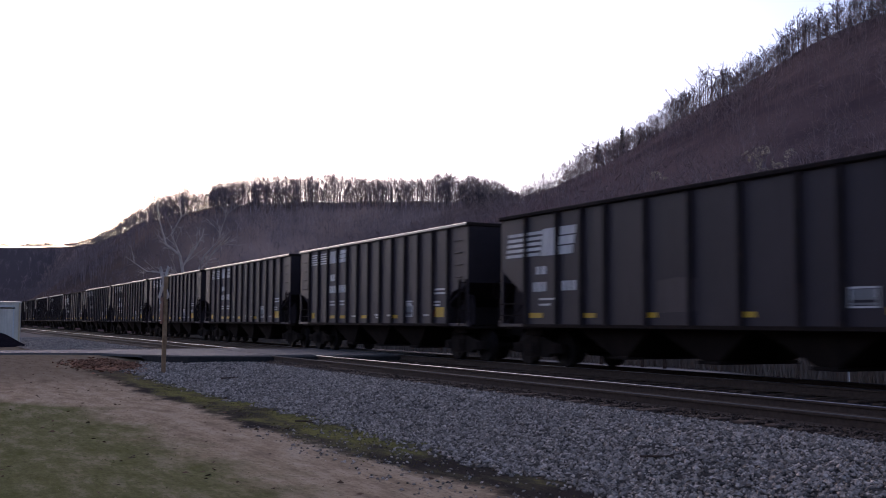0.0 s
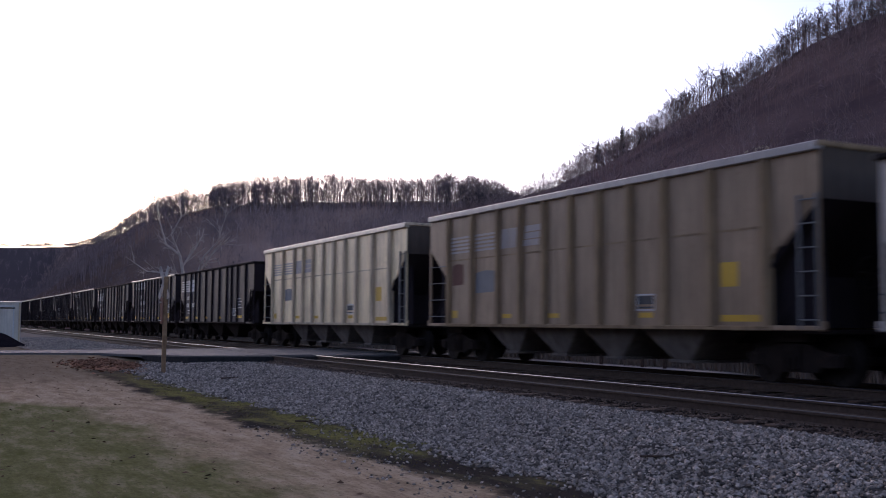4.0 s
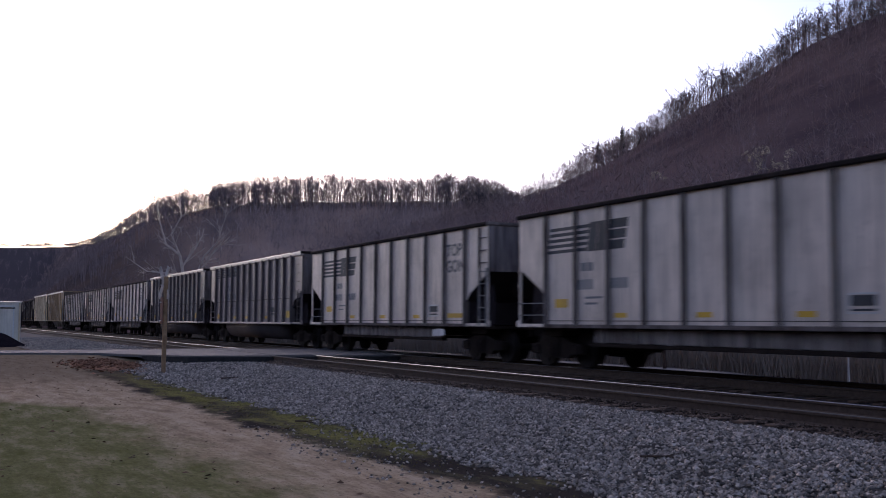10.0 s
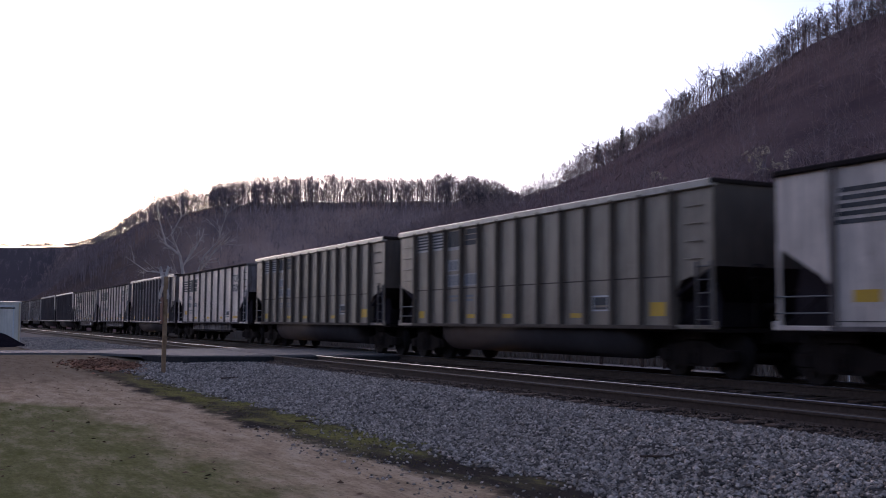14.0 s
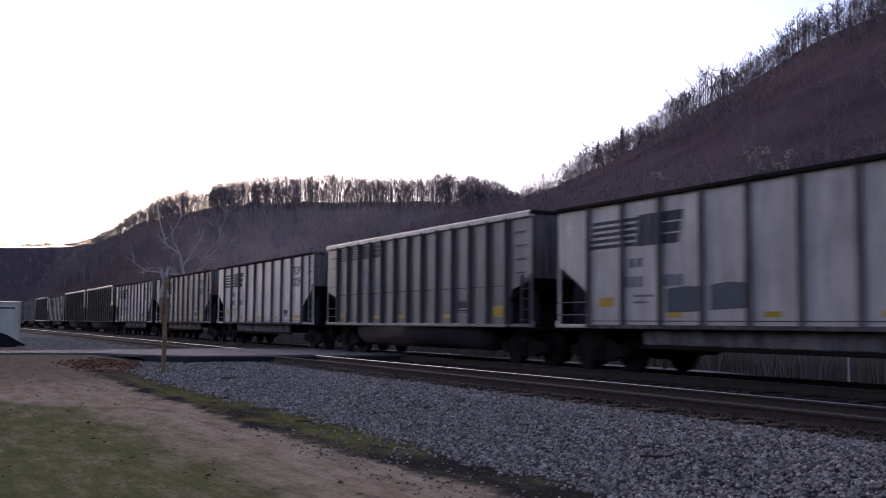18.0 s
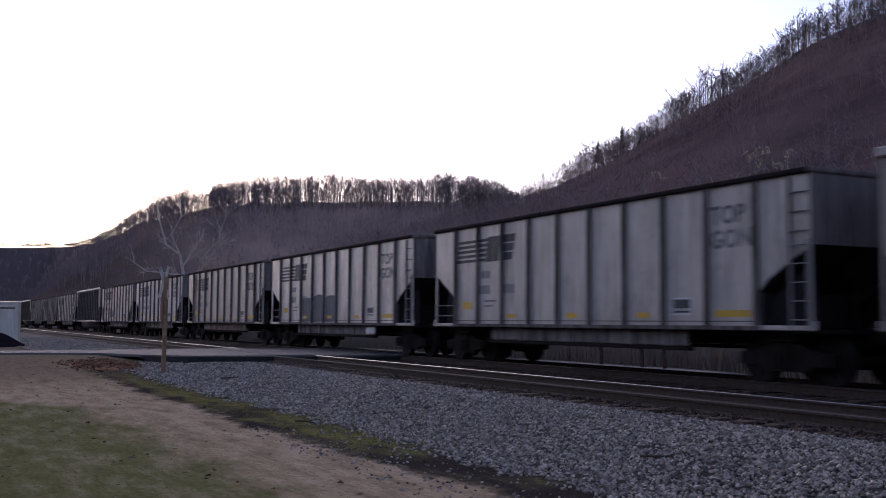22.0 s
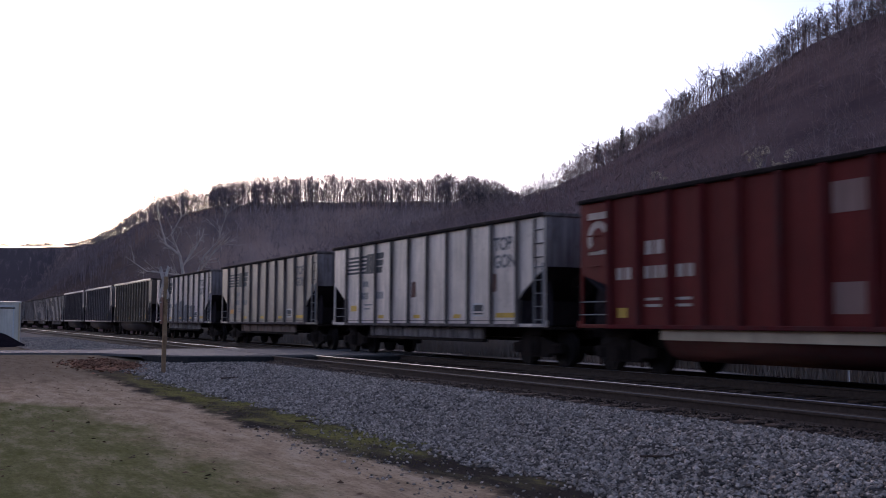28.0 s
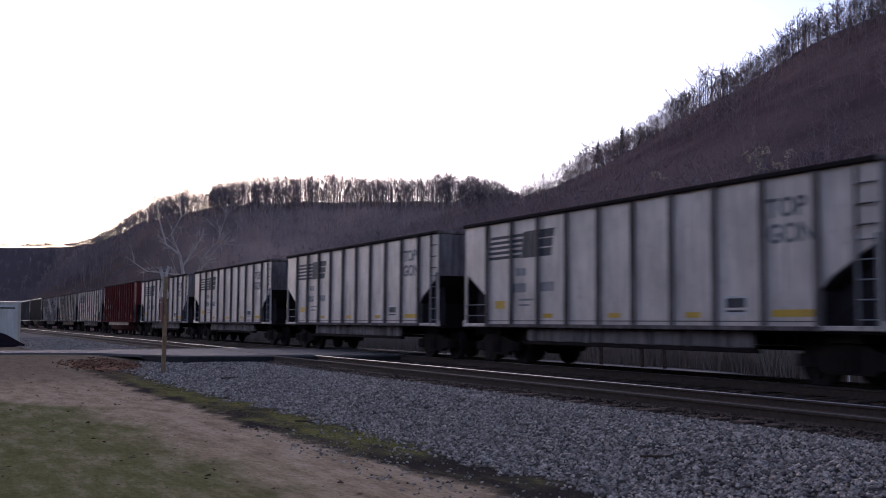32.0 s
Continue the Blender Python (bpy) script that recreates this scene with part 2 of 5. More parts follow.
MARK_GREY = paint("faded_stencil", (0.17, 0.17, 0.175), (0.25, 0.25, 0.25), 0.3, 0.6, 0.05)
MARK_WHITE = paint("stencil_white", (0.68, 0.66, 0.63), (0.14, 0.13, 0.13), 0.35, 0.6, 0.05)
MARK_CREAM = paint("stencil_cream", (0.56, 0.45, 0.37), (0.2, 0.1, 0.08), 0.4, 0.6, 0.05)
STRIPE_CREAM = paint("cream_stripe_paint", (0.58, 0.45, 0.3), (0.2, 0.13, 0.1), 0.4, 0.7, 0.1)
RUST_PANEL = paint("faded_pink_panel", (0.36, 0.22, 0.18), (0.1, 0.05, 0.04), 0.5, 0.75, 0.2)
PATCH_GREY = paint("repaint_grey", (0.12, 0.125, 0.135), amount=0.3)
RUST_SPOT = paint("rust_patch", (0.26, 0.145, 0.11), (0.1, 0.05, 0.04), 0.5, 0.85, 0.4)
RUSTY = paint("rust_streaked_white", (0.34, 0.26, 0.21), (0.16, 0.08, 0.05), 0.8, 0.8, 0.6)
COATS = {
    "white": paint("white_car_paint", (0.745, 0.615, 0.515), (0.085, 0.06, 0.048), 0.5, 0.42, 0.4, 0.5),
    "bluewhite": paint("blue_white_car_paint", (0.555, 0.472, 0.413), (0.08, 0.06, 0.05), 0.5, 0.42, 0.4, 0.5),
    "dirtywhite": paint("dirty_white_car_paint", (0.445, 0.366, 0.313), (0.13, 0.09, 0.07), 0.75, 0.42, 0.5, 0.5),
    "brownwhite": paint("brown_stained_white_paint", (0.3, 0.24, 0.185), (0.12, 0.078, 0.056), 0.75, 0.42, 0.5, 0.5),
    "grey": paint("grey_car_paint", (0.285, 0.228, 0.214), amount=0.55, rough=0.42, gloss=0.5),
    "bluegrey": paint("blue_grey_car_paint", (0.234, 0.195, 0.172), amount=0.5, rough=0.42, gloss=0.5),
    "olive": paint("olive_grey_car_paint", (0.29, 0.229, 0.168), (0.1, 0.068, 0.045), 0.65, 0.42, 0.4, 0.4),
    "tan": paint("tan_car_paint", (0.95, 0.71, 0.4), (0.3, 0.19, 0.1), 0.5, 0.42, 0.25, 0.5),
    "brown": paint("brown_car_paint", (0.375, 0.245, 0.145), (0.14, 0.085, 0.045), 0.65, 0.5, 0.5, 0.4),
    "black": paint("black_car_paint", (0.041, 0.031, 0.038), (0.026, 0.02, 0.024), 0.5, 0.5, 0.06, 0.2),
    "blackrib": paint("sooty_black_car_paint", (0.066, 0.0485, 0.054), (0.036, 0.026, 0.028), 0.55, 0.5, 0.08, 0.22),
    "red": paint("oxide_red_car_paint", (0.185, 0.026, 0.02), (0.075, 0.016, 0.013), 0.5, 0.6, 0.03, 0.1),
}
CHORDS = {
    "pale": paint("pale_top_chord", (0.40, 0.345, 0.31), amount=0.5, rough=0.4, gloss=0.9),
    "cream": paint("cream_top_chord", (0.66, 0.54, 0.42), amount=0.35, rough=0.4, gloss=0.9),
    "olive": paint("olive_top_chord", (0.3, 0.25, 0.19), amount=0.5, rough=0.35, gloss=1.0),
    "worn": paint("worn_black_top_chord", (0.06, 0.05, 0.05), amount=0.4, rough=0.35, gloss=1.0),
    "dark": paint("dark_top_chord", (0.018, 0.0145, 0.015), amount=0.3, rough=0.85),
}
COAL_RIB = {k: paint(k + "_stained_rib", rgb, amount=0.6, rough=0.8) for k, rgb in (
    ("light", (0.143, 0.129, 0.122)), ("black", (0.022, 0.018, 0.02)), ("red", (0.14, 0.02, 0.021)), ("redtub", (0.085, 0.028, 0.026)),
    ("tan", (0.7, 0.55, 0.38)), ("rust", (0.38, 0.26, 0.15)), ("olive", (0.125, 0.098, 0.076)), ("pocket", (0.2, 0.17, 0.145)), ("tubs", (0.075, 0.063, 0.062)), ("shaded_tubrib", (0.13, 0.107, 0.103)))}
COAL_RIB["end"] = paint("grimy_end_sheet", (0.26, 0.222, 0.21), (0.05, 0.038, 0.036), 0.9, 0.8, 0.5)
COAL_RIB["mid"] = paint("rust_mottled_rib", (0.2, 0.168, 0.155), (0.036, 0.024, 0.02), 0.95, 0.8, 0.9)
COAL_RIB["beam"] = paint("stained_floor_beam", (0.3, 0.262, 0.242), (0.035, 0.026, 0.023), 0.95, 0.75, 0.8)


# ---- mesh tools ----
def part(name, data, material, parent=None, label="", kind="", loc=None, turn=None):
    """One mesh object; data is a mesh (shared by alike pieces) or a bmesh."""
    if isinstance(data, bmesh.types.BMesh):
        data = to_mesh(name, data)
    ob = new(name, data)
    if not data.materials:
        data.materials.append(None)
    ob.material_slots[0].link = "OBJECT"
    ob.material_slots[0].material = material
    if parent:
        ob.parent = parent
    if loc:
        ob.location = loc
    if turn:
        ob.rotation_euler = [radians(a) for a in turn]
    return tagged(ob, label, kind=kind)


def to_mesh(name, bm, smooth=False):
    me = bpy.data.meshes.new(name)
    bmesh.ops.recalc_face_normals(bm, faces=bm.faces)
    bm.to_mesh(me)
    bm.free()
    if smooth:
        me.polygons.foreach_set("use_smooth", [True] * len(me.polygons))
    return me


def raw_mesh(name, verts, faces, smooth=False):
    """A mesh from arrays: verts (n, 3) and faces (m, 3 or 4)."""
    me = bpy.data.meshes.new(name)
    k = faces.shape[1]
    me.vertices.add(len(verts))
    me.vertices.foreach_set("co", np.asarray(verts, np.float32).ravel())
    me.loops.add(len(faces) * k)
    me.loops.foreach_set("vertex_index", np.asarray(faces, np.int32).ravel())
    me.polygons.add(len(faces))
    me.polygons.foreach_set("loop_start", np.arange(0, len(faces) * k, k, dtype=np.int32))
    me.polygons.foreach_set("use_smooth", np.full(len(faces), smooth))
    me.update(calc_edges=True)
    return me


def box(bm, x0, x1, y0, y1, z0, z1, bev=0.0):
    vs = [bm.verts.new(p) for p in ((x0, y0, z0), (x1, y0, z0), (x1, y1, z0), (x0, y1, z0), (x0, y0, z1), (x1, y0, z1), (x1, y1, z1), (x0, y1, z1))]
    fs = [bm.faces.new([vs[i] for i in q]) for q in ((0, 3, 2, 1), (4, 5, 6, 7), (0, 1, 5, 4), (1, 2, 6, 5), (2, 3, 7, 6), (3, 0, 4, 7))]
    if bev:
        bmesh.ops.bevel(bm, geom=list({e for f in fs for e in f.edges}), offset=bev, segments=1, affect="EDGES")
    return bm


def slab(bm, pts, y0, y1):
    """A plate with the outline pts in the x-z plane, from y0 to y1."""
    a = [bm.verts.new((x, y0, z)) for x, z in pts]
    b = [bm.verts.new((x, y1, z)) for x, z in pts]
    bm.faces.new(a)
    bm.faces.new(b[::-1])
    for i in range(len(pts)):
        j = (i + 1) % len(pts)
        bm.faces.new((a[i], b[i], b[j], a[j]))
    return bm


def rod(bm, p, q, r, n=8, r2=None):
    p, q = Vector(p), Vector(q)
    d = (q - p).normalized()
    s = d.orthogonal().normalized()
    t = d.cross(s)
    r2 = r if r2 is None else r2
    a = [bm.verts.new(p + r * (math.cos(k) * s + math.sin(k) * t)) for k in (2 * math.pi * i / n for i in range(n))]
    b = [bm.verts.new(q + r2 * (math.cos(k) * s + math.sin(k) * t)) for k in (2 * math.pi * i / n for i in range(n))]
    bm.faces.new(a)
    bm.faces.new(b[::-1])
    for i in range(n):
        bm.faces.new((a[i], b[i], b[(i + 1) % n], a[(i + 1) % n]))
    return bm


# ---- land ----
RIDGES = (
    # crest points (x, y, height), and how far the slope reaches
    (((400, 330, 178), (200, 320, 171), (0, 308, 148), (-150, 302, 128), (-245, 300, 110), (-290, 300, 102.5), (-357, 300, 91), (-399, 300, 80), (-448, 300, 64.5), (-488, 300, 55), (-560, 312, 40), (-600, 330, 34)), 262.0),
    (((-540, 520, 92), (-562, 420, 82), (-585, 346, 76), (-572, 309, 80.5), (-593, 267, 80.5), (-607, 234, 78), (-618, 200, 76), (-640, 170, 74), (-683, 154, 73), (-766, 150, 75), (-850, 157, 78), (-936, 165, 80.5), (-1136, 182, 91.5), (-1300, 196, 100), (-1487, 214, 110), (-2187, 260, 150)), 122.0),
    (((-2187, 300, 155), (-2196, 132, 143), (-2200, 20, 136), (-2200, -200, 125), (-2100, -600, 125)), 420.0),
    # unseen ridge behind the lawn, added to block sky light from the car sides
    (((-620, -330, 40), (-300, -270, 62), (0, -245, 74), (300, -260, 84), (800, -300, 90)), 205.0),
)


def hills(x, y):
    x, y = np.asarray(x, float), np.asarray(y, float)
    z = np.zeros_like(x)
    for pts, reach in RIDGES:
        for a, b in zip(pts, pts[1:]):
            ax, ay, ah = a
            bx, by, bh = b
            t = np.clip(((x - ax) * (bx - ax) + (y - ay) * (by - ay)) / ((bx - ax) ** 2 + (by - ay) ** 2), 0, 1)
            d = np.hypot(x - ax - t * (bx - ax), y - ay - t * (by - ay))
            d = d * d / np.sqrt(d * d + (225 if reach == 262.0 else 1225))
            u = np.clip(1 - d / reach, 0, 1)
            z = np.maximum(z, (ah + t * (bh - ah)) * (0.32 * u + 0.68 * u * u))
    folds = 2.2 * np.sin(x * 0.031 + y * 0.012) + 1.6 * np.sin(x * 0.017 - y * 0.043 + 1.3) + 0.9 * np.sin(x * 0.083 + y * 0.06)
    return z + folds * np.clip(z / 25, 0, 1) * np.where(x < -520, 0.35, 1.0)


def ease(v, lo, hi):
    t = np.clip((v - lo) / (hi - lo), 0, 1)
    return t * t * (3 - 2 * t)


def toe_line(x):
    return 6.05 - 0.05 * np.clip(-x - 24, 0, 9) + np.maximum(-x - 33.5, 0) * 0.35


def gravel_toe(x):
    return np.where(np.asarray(x) < -43, 4.6, np.minimum(toe_line(x), 8.2))


def land(x, y):
    """The height of the bare ground."""
    x, y = np.asarray(x, float), np.asarray(y, float)
    z = -0.56 + 0.30 * ease(-x, 26, 44) + 0.03 * np.sin(x * 0.45) * np.sin(y * 0.6 + 1)
    z = z - 0.12 * ease(y, gravel_toe(x) + 0.6, gravel_toe(x) + 2.0) * (1 - ease(y, 17, 18.2))
    z = np.where(y > 17, -0.5 + 0.05 * ease(y, 18, 19) - 0.17 * ease(x, -27, -21) * ease(y, 18, 21), z)
    return z + hills(x, y)


def uneven(lo, hi, mid0, mid1, step_mid, grow):
    """Grid lines: even between mid0 and mid1, wider and wider outside."""
    inner = list(np.arange(mid0, mid1, step_mid))
    out, s, v = [], step_mid, mid1
    while v < hi:
        out.append(v)
        s *= grow
        v += s
    out.append(hi)
    low, s, v = [], step_mid, mid0
    while v > lo:
        s *= grow
        v -= s
        low.append(max(v, lo))
    return np.array(low[::-1] + inner + out)


def build_ground():
    xs = np.unique(np.concatenate([uneven(-4800, 3000, -46, 6, 0.5, 1.12), np.arange(-2250, 200, 14.0)]))
    ys = np.unique(np.concatenate([uneven(-2500, 3000, -3, 24, 0.4, 1.12), np.arange(30, 560, 9.0)]))
    gx, gy = np.meshgrid(xs, ys, indexing="ij")
    v = np.stack([gx, gy, land(gx, gy)], -1).reshape(-1, 3)
    n, m = len(xs), len(ys)
    i = (np.arange(n - 1)[:, None] * m + np.arange(m - 1)[None]).ravel()
    f = np.stack([i, i + m, i + m + 1, i + 1], 1)
    g = part("ground", raw_mesh("ground", v, f, True), GROUND, None, "dry lawn, worn dirt and wooded valley slopes", "structure")
    tagged(g, category="ground")


build_ground()


def bank_height(x, y):
    """The top of the ballast."""
    t = gravel_toe(x)
    base = -0.56 + 0.30 * ease(-x, 26, 44)
    up = ease(y, t - 0.15, 9.55) ** 0.85
    z = (base - 0.06) + (-0.225 - base + 0.06) * up
    z = np.where(x < -43, -0.218, z)
    return np.where(y > 17.0, -0.225 - 0.30 * ease(y, 17.0, 18.4), z)


def build_ballast():
    xs = np.unique(np.concatenate([uneven(-900, 640, -46, 6, 0.5, 1.1)]))
    ys = np.concatenate([np.linspace(0, 1, 16)])
    gx = np.repeat(xs, 16 + 22)
    rows = []
    for x in xs:
        t = gravel_toe(x)
        rows.append(np.concatenate([t - 0.3 + (9.6 - t + 0.3) * ys, np.linspace(9.7, 18.5, 22)]))
    gy = np.concatenate(rows)
    z = bank_height(gx, gy) + 0.012 * RNG.standard_normal(len(gx))
    n, m = len(xs), 38
    i = (np.arange(n - 1)[:, None] * m + np.arange(m - 1)[None]).ravel()
    f = np.stack([i, i + m, i + m + 1, i + 1], 1)
    me = raw_mesh("ballast", np.stack([gx, gy, z], 1), f, True)
    b = part("ballast", me, GAP_GRAVEL, None, "grey crushed stone ballast bank under the tracks", "structure")
    tagged(b, category="ballast")
    return b


BALLAST = build_ballast()


def scatter_pieces(name, pts, size, material, parent, flat=0.7, label="", kind="stuff"):
    """Many small broken stones in one mesh: bent octahedra."""
    n = len(pts)
    base = np.array([(1, 0, 0), (0, 1, 0), (-1, 0, 0), (0, -1, 0), (0.2, 0.1, 1), (-0.1, 0.15, -1)], float)
    tri = np.array([(0, 1, 4), (1, 2, 4), (2, 3, 4), (3, 0, 4), (1, 0, 5), (2, 1, 5), (3, 2, 5), (0, 3, 5)])
    v = base[None] * RNG.uniform(0.6, 1.3, (n, 6, 1))
    a = RNG.uniform(0, 2 * math.pi, n)
    c, s = np.cos(a)[:, None], np.sin(a)[:, None]
    tilt = RNG.uniform(-0.8, 0.8, n)
    ct, st = np.cos(tilt)[:, None], np.sin(tilt)[:, None]
    x, y, z = v[..., 0], v[..., 1] * 0.8, v[..., 2] * flat
    y, z = y * ct - z * st, y * st + z * ct
    x, y = x * c - y * s, x * s + y * c
    w = np.stack([x, y, z], -1) * np.asarray(size)[:, None, None] + np.asarray(pts)[:, None, :]
    f = (tri[None] + 6 * np.arange(n)[:, None, None]).reshape(-1, 3)
    return part(name, raw_mesh(name, w.reshape(-1, 3), f), material, parent, label, kind)


def stones():
    pts, sizes = [], []
    for x0, x1, per, r in ((-16, 0, 430, 0.036), (-30, -16, 270, 0.044), (-44, -30, 120, 0.06), (-84, -44, 55, 0.045)):
        n = int((x1 - x0) * 5.2 * per)
        x = RNG.uniform(x0, x1, n)
        rag = np.array([noise.noise(Vector((a * 1.1, 0.0, 7.0))) + 0.6 * noise.noise(Vector((a * 3.7, 0.0, 2.0))) for a in x])
        t = gravel_toe(x) + 0.35 * rag
        y = t - 0.25 + (9.75 - t + 0.25) * RNG.uniform(0, 1, n) ** 0.95
        keep = RNG.uniform(0, 1, n) < np.clip((y - t + 0.25) / 0.7, 0.02, 1)
        lane = np.interp(y, [4.0, 6.3, 8.0, 9.4], [-43.0, -42.2, -34.2, -32.6])
        wide = np.interp(y, [4.0, 6.3, 8.0, 9.4], [5.0, 5.4, 8.4, 9.0])
        keep &= ~((x < lane) & (x > lane - wide))
        x, y = x[keep], y[keep]
        pts.append(np.stack([x, y, np.maximum(bank_height(x, y), land(x, y)) + 0.008], 1))
        sizes.append(r * RNG.uniform(0.55, 1.35, len(x)))
    scatter_pieces("ballast_stones", np.concatenate(pts), np.concatenate(sizes), STONE, BALLAST)
    n = 11000
    x = RNG.uniform(-34, 2, n)
    y = RNG.uniform(9.8, 17.4, n)
    m = 5200
    u = RNG.uniform(0, 1, m)
    scatter_pieces("rusty_stones", np.stack([-1 - 37 * RNG.uniform(0, 1, m) ** 1.2, 9.68 + 0.62 * u, -0.222 + 0.06 * u + RNG.uniform(-0.015, 0.02, m)], 1), 0.034 * RNG.uniform(0.5, 1.35, m), RUST_STONE, BALLAST)
    scatter_pieces("oily_stones", np.stack([x, y, np.full(n, -0.222)], 1), 0.035 * RNG.uniform(0.6, 1.3, n), OILY_STONE, BALLAST)


stones()


def rail_mesh(x0, x1, head):
    bm = bmesh.new()
    if head:
        prof = [(-0.034, -0.009), (0.034, -0.009), (0.034, -0.006), (0.026, 0.0), (-0.026, 0.0), (-0.034, -0.006)]
    else:
        prof = [(-0.07, -0.18), (0.07, -0.18), (0.07, -0.168), (0.012, -0.14), (0.010, -0.05), (0.035, -0.041), (0.036, -0.010), (-0.036, -0.010), (-0.035, -0.041), (-0.010, -0.05), (-0.012, -0.14), (-0.07, -0.168)]
    a = [bm.verts.new((x0, y, z)) for y, z in prof]
    b = [bm.verts.new((x1, y, z)) for y, z in prof]
    bm.faces.new(a)
    bm.faces.new(b[::-1])
    for i in range(len(prof)):
        j = (i + 1) % len(prof)
        bm.faces.new((a[i], b[i], b[j], a[j]))
    return to_mesh("rail", bm)


def track(name, yc, label, tie_objects):
    root = tagged(new(name), label, "railway track", "pair of railway tracks")
    root.location = (0, yc, 0)
    web, head = rail_mesh(-900, 640, False), rail_mesh(-900, 640, True)
    bright = yc < 13
    shiny = 1 if bright else -1
    for s in (-1, 1):
        y = s * (GAUGE / 2 + 0.036)
        r = part("rail", web, RAIL_WEB, root, "rusty steel rail", loc=(0, y, 0))
        part("rail_head", head, RAIL_HEAD if s == shiny else RAIL_DULL, r, "polished running surface" if s == shiny else "dull worn running surface")
    bm = bmesh.new()
    box(bm, -0.115, 0.115, -1.295, 1.295, -0.36, -0.183, 0.012)
    me = to_mesh("tie", bm)
    for i in range(tie_objects):
        part("tie", me, TIE, root, loc=(3.0 - 0.5 * i + RNG.uniform(-0.04, 0.04), RNG.uniform(-0.06, 0.06), RNG.uniform(-0.012, 0.012)), turn=(0, 0, RNG.uniform(-1.2, 1.2)))
    bm = bmesh.new()
    for i in range(260):
        x = 3.0 - 0.5 * (tie_objects + i)
        box(bm, x - 0.115, x + 0.115, -1.295, 1.295, -0.36, -0.185)
    part("ties_down_the_line", bm, TIE, root, kind="stuff")
    if bright:
        bm = bmesh.new()
        box(bm, -0.09, 0.09, -0.17, 0.17, -0.186, -0.172, 0.003)
        plate = to_mesh("tie_plate", bm)
        for i in range(90):
            part("tie_plate", plate, RAIL_WEB, root, loc=(3.0 - 0.5 * i, -0.7535, 0.012))
    bm = bmesh.new()
    box(bm, -900, 640, -1.42, 1.42, -0.36, -0.2185)
    part("crib_ballast", bm, OILY, root, "oil-stained ballast between the ties", "stuff")
    return root


track("near_track", NEAR_C, "near railway track with rusty rails on creosoted ties", 130)
track("far_track", FAR_C, "far railway track under the moving train", 100)


# ---- the train ----
SPECS = {
    # body length, top, rib count, first rib, cut height at the corner and at the first rib, pockets
    "top": dict(L=14.45, top=3.94, n=10, first=1.33, cut=(2.55, 1.95), pockets=0),
    "top_long": dict(L=14.85, top=3.94, n=10, first=1.33, cut=(2.55, 1.95), pockets=0),
    "tub": dict(L=14.95, top=4.05, n=13, first=1.2, cut=(2.28, 2.02), pockets=0),
    "hopper": dict(L=15.4, top=3.98, n=11, first=1.28, cut=(2.55, 1.95), pockets=3, steps=(1.48, 1.07, 0.95, 1.47, 1.45, 1.45, 1.47, 0.95, 1.07, 1.48)),
    "ribbed": dict(L=14.65, top=4.03, n=13, first=1.2, cut=(2.28, 2.02), pockets=3),
    "big": dict(L=15.5, top=4.38, n=11, first=1.3, cut=(3.35, 2.5), pockets=4, steps=(1.47, 1.47, 1.17, 1.17, 1.17, 1.17, 1.17, 1.17, 1.47, 1.47)),
}
HALF = 1.52
SILL = 1.06
MESHES = {}
CARS, WHEELSETS = [], []


def cached(key, build, smooth=False):
    if key not in MESHES:
        bm = bmesh.new()
        build(bm)
        MESHES[key] = to_mesh(key[0] if isinstance(key, tuple) else key, bm, smooth)
    return MESHES[key]


def ribs_at(sp):
    if "steps" in sp:
        return [sp["first"] + sum(sp["steps"][:i]) for i in range(sp["n"])]
    step = (sp["L"] - 2 * sp["first"]) / (sp["n"] - 1)
    return [sp["first"] + step * i for i in range(sp["n"])]


def side_outline(sp):
    L, T, (c0, c1), f = sp["L"], sp["top"] - 0.06, sp["cut"], sp["first"]
    return [(0, T), (0, c0), (f * 0.8, c1), (f, c1 - 0.25), (f, SILL + 0.02), (L - f, SILL + 0.02), (L - f, c1 - 0.25), (L - f * 0.8, c1), (L, c0), (L, T)]


def mark_parts(car, pieces, mat):
    """The maker's mark as plain shapes, each painted piece a part."""
    for i, pts in enumerate(pieces):
        part("mark_stripe" if len(pts) == 4 and pts[0][1] == pts[1][1] and abs(pts[2][1] - pts[1][1]) < 0.13 else "mark_block", cached(("mark", pts), lambda bm: slab(bm, pts, -HALF - 0.019, -HALF - 0.013)), mat, car)


def bold_mark(x, z, w, h):
    """Speed stripes, then slanted blocks."""
    out = []
    for i in range(5):
        zz = z + h * (i + 0.15) / 5
        out.append(((x + 0.02 * i, zz), (x + w * 0.52 + 0.03 * i, zz), (x + w * 0.52 + 0.03 * i, zz + h * 0.115), (x + 0.02 * i, zz + h * 0.115)))
    return out + block_mark(x + w * 0.53, z, w * 0.225, h, 0.16 * h, True) + block_mark(x + w * 0.77, z, w * 0.225, h, 0.16 * h, False)


def block_mark(x, z, w, h, s, slant):
    """Slanted blocks: two uprights, or three stacked bars."""
    def q(a, b, c, d):
        return ((x + a * w + s * b, z + b * h), (x + c * w + s * b, z + b * h), (x + c * w + s * d, z + d * h), (x + a * w + s * d, z + d * h))
    if slant:
        return [q(0.0, 0.0, 0.47, 1.0), q(0.5, 0.0, 0.97, 1.0)]
    return [q(0.0, 0.0, 0.92, 0.3), q(0.04, 0.35, 0.96, 0.65), q(0.08, 0.7, 1.0, 1.0)]


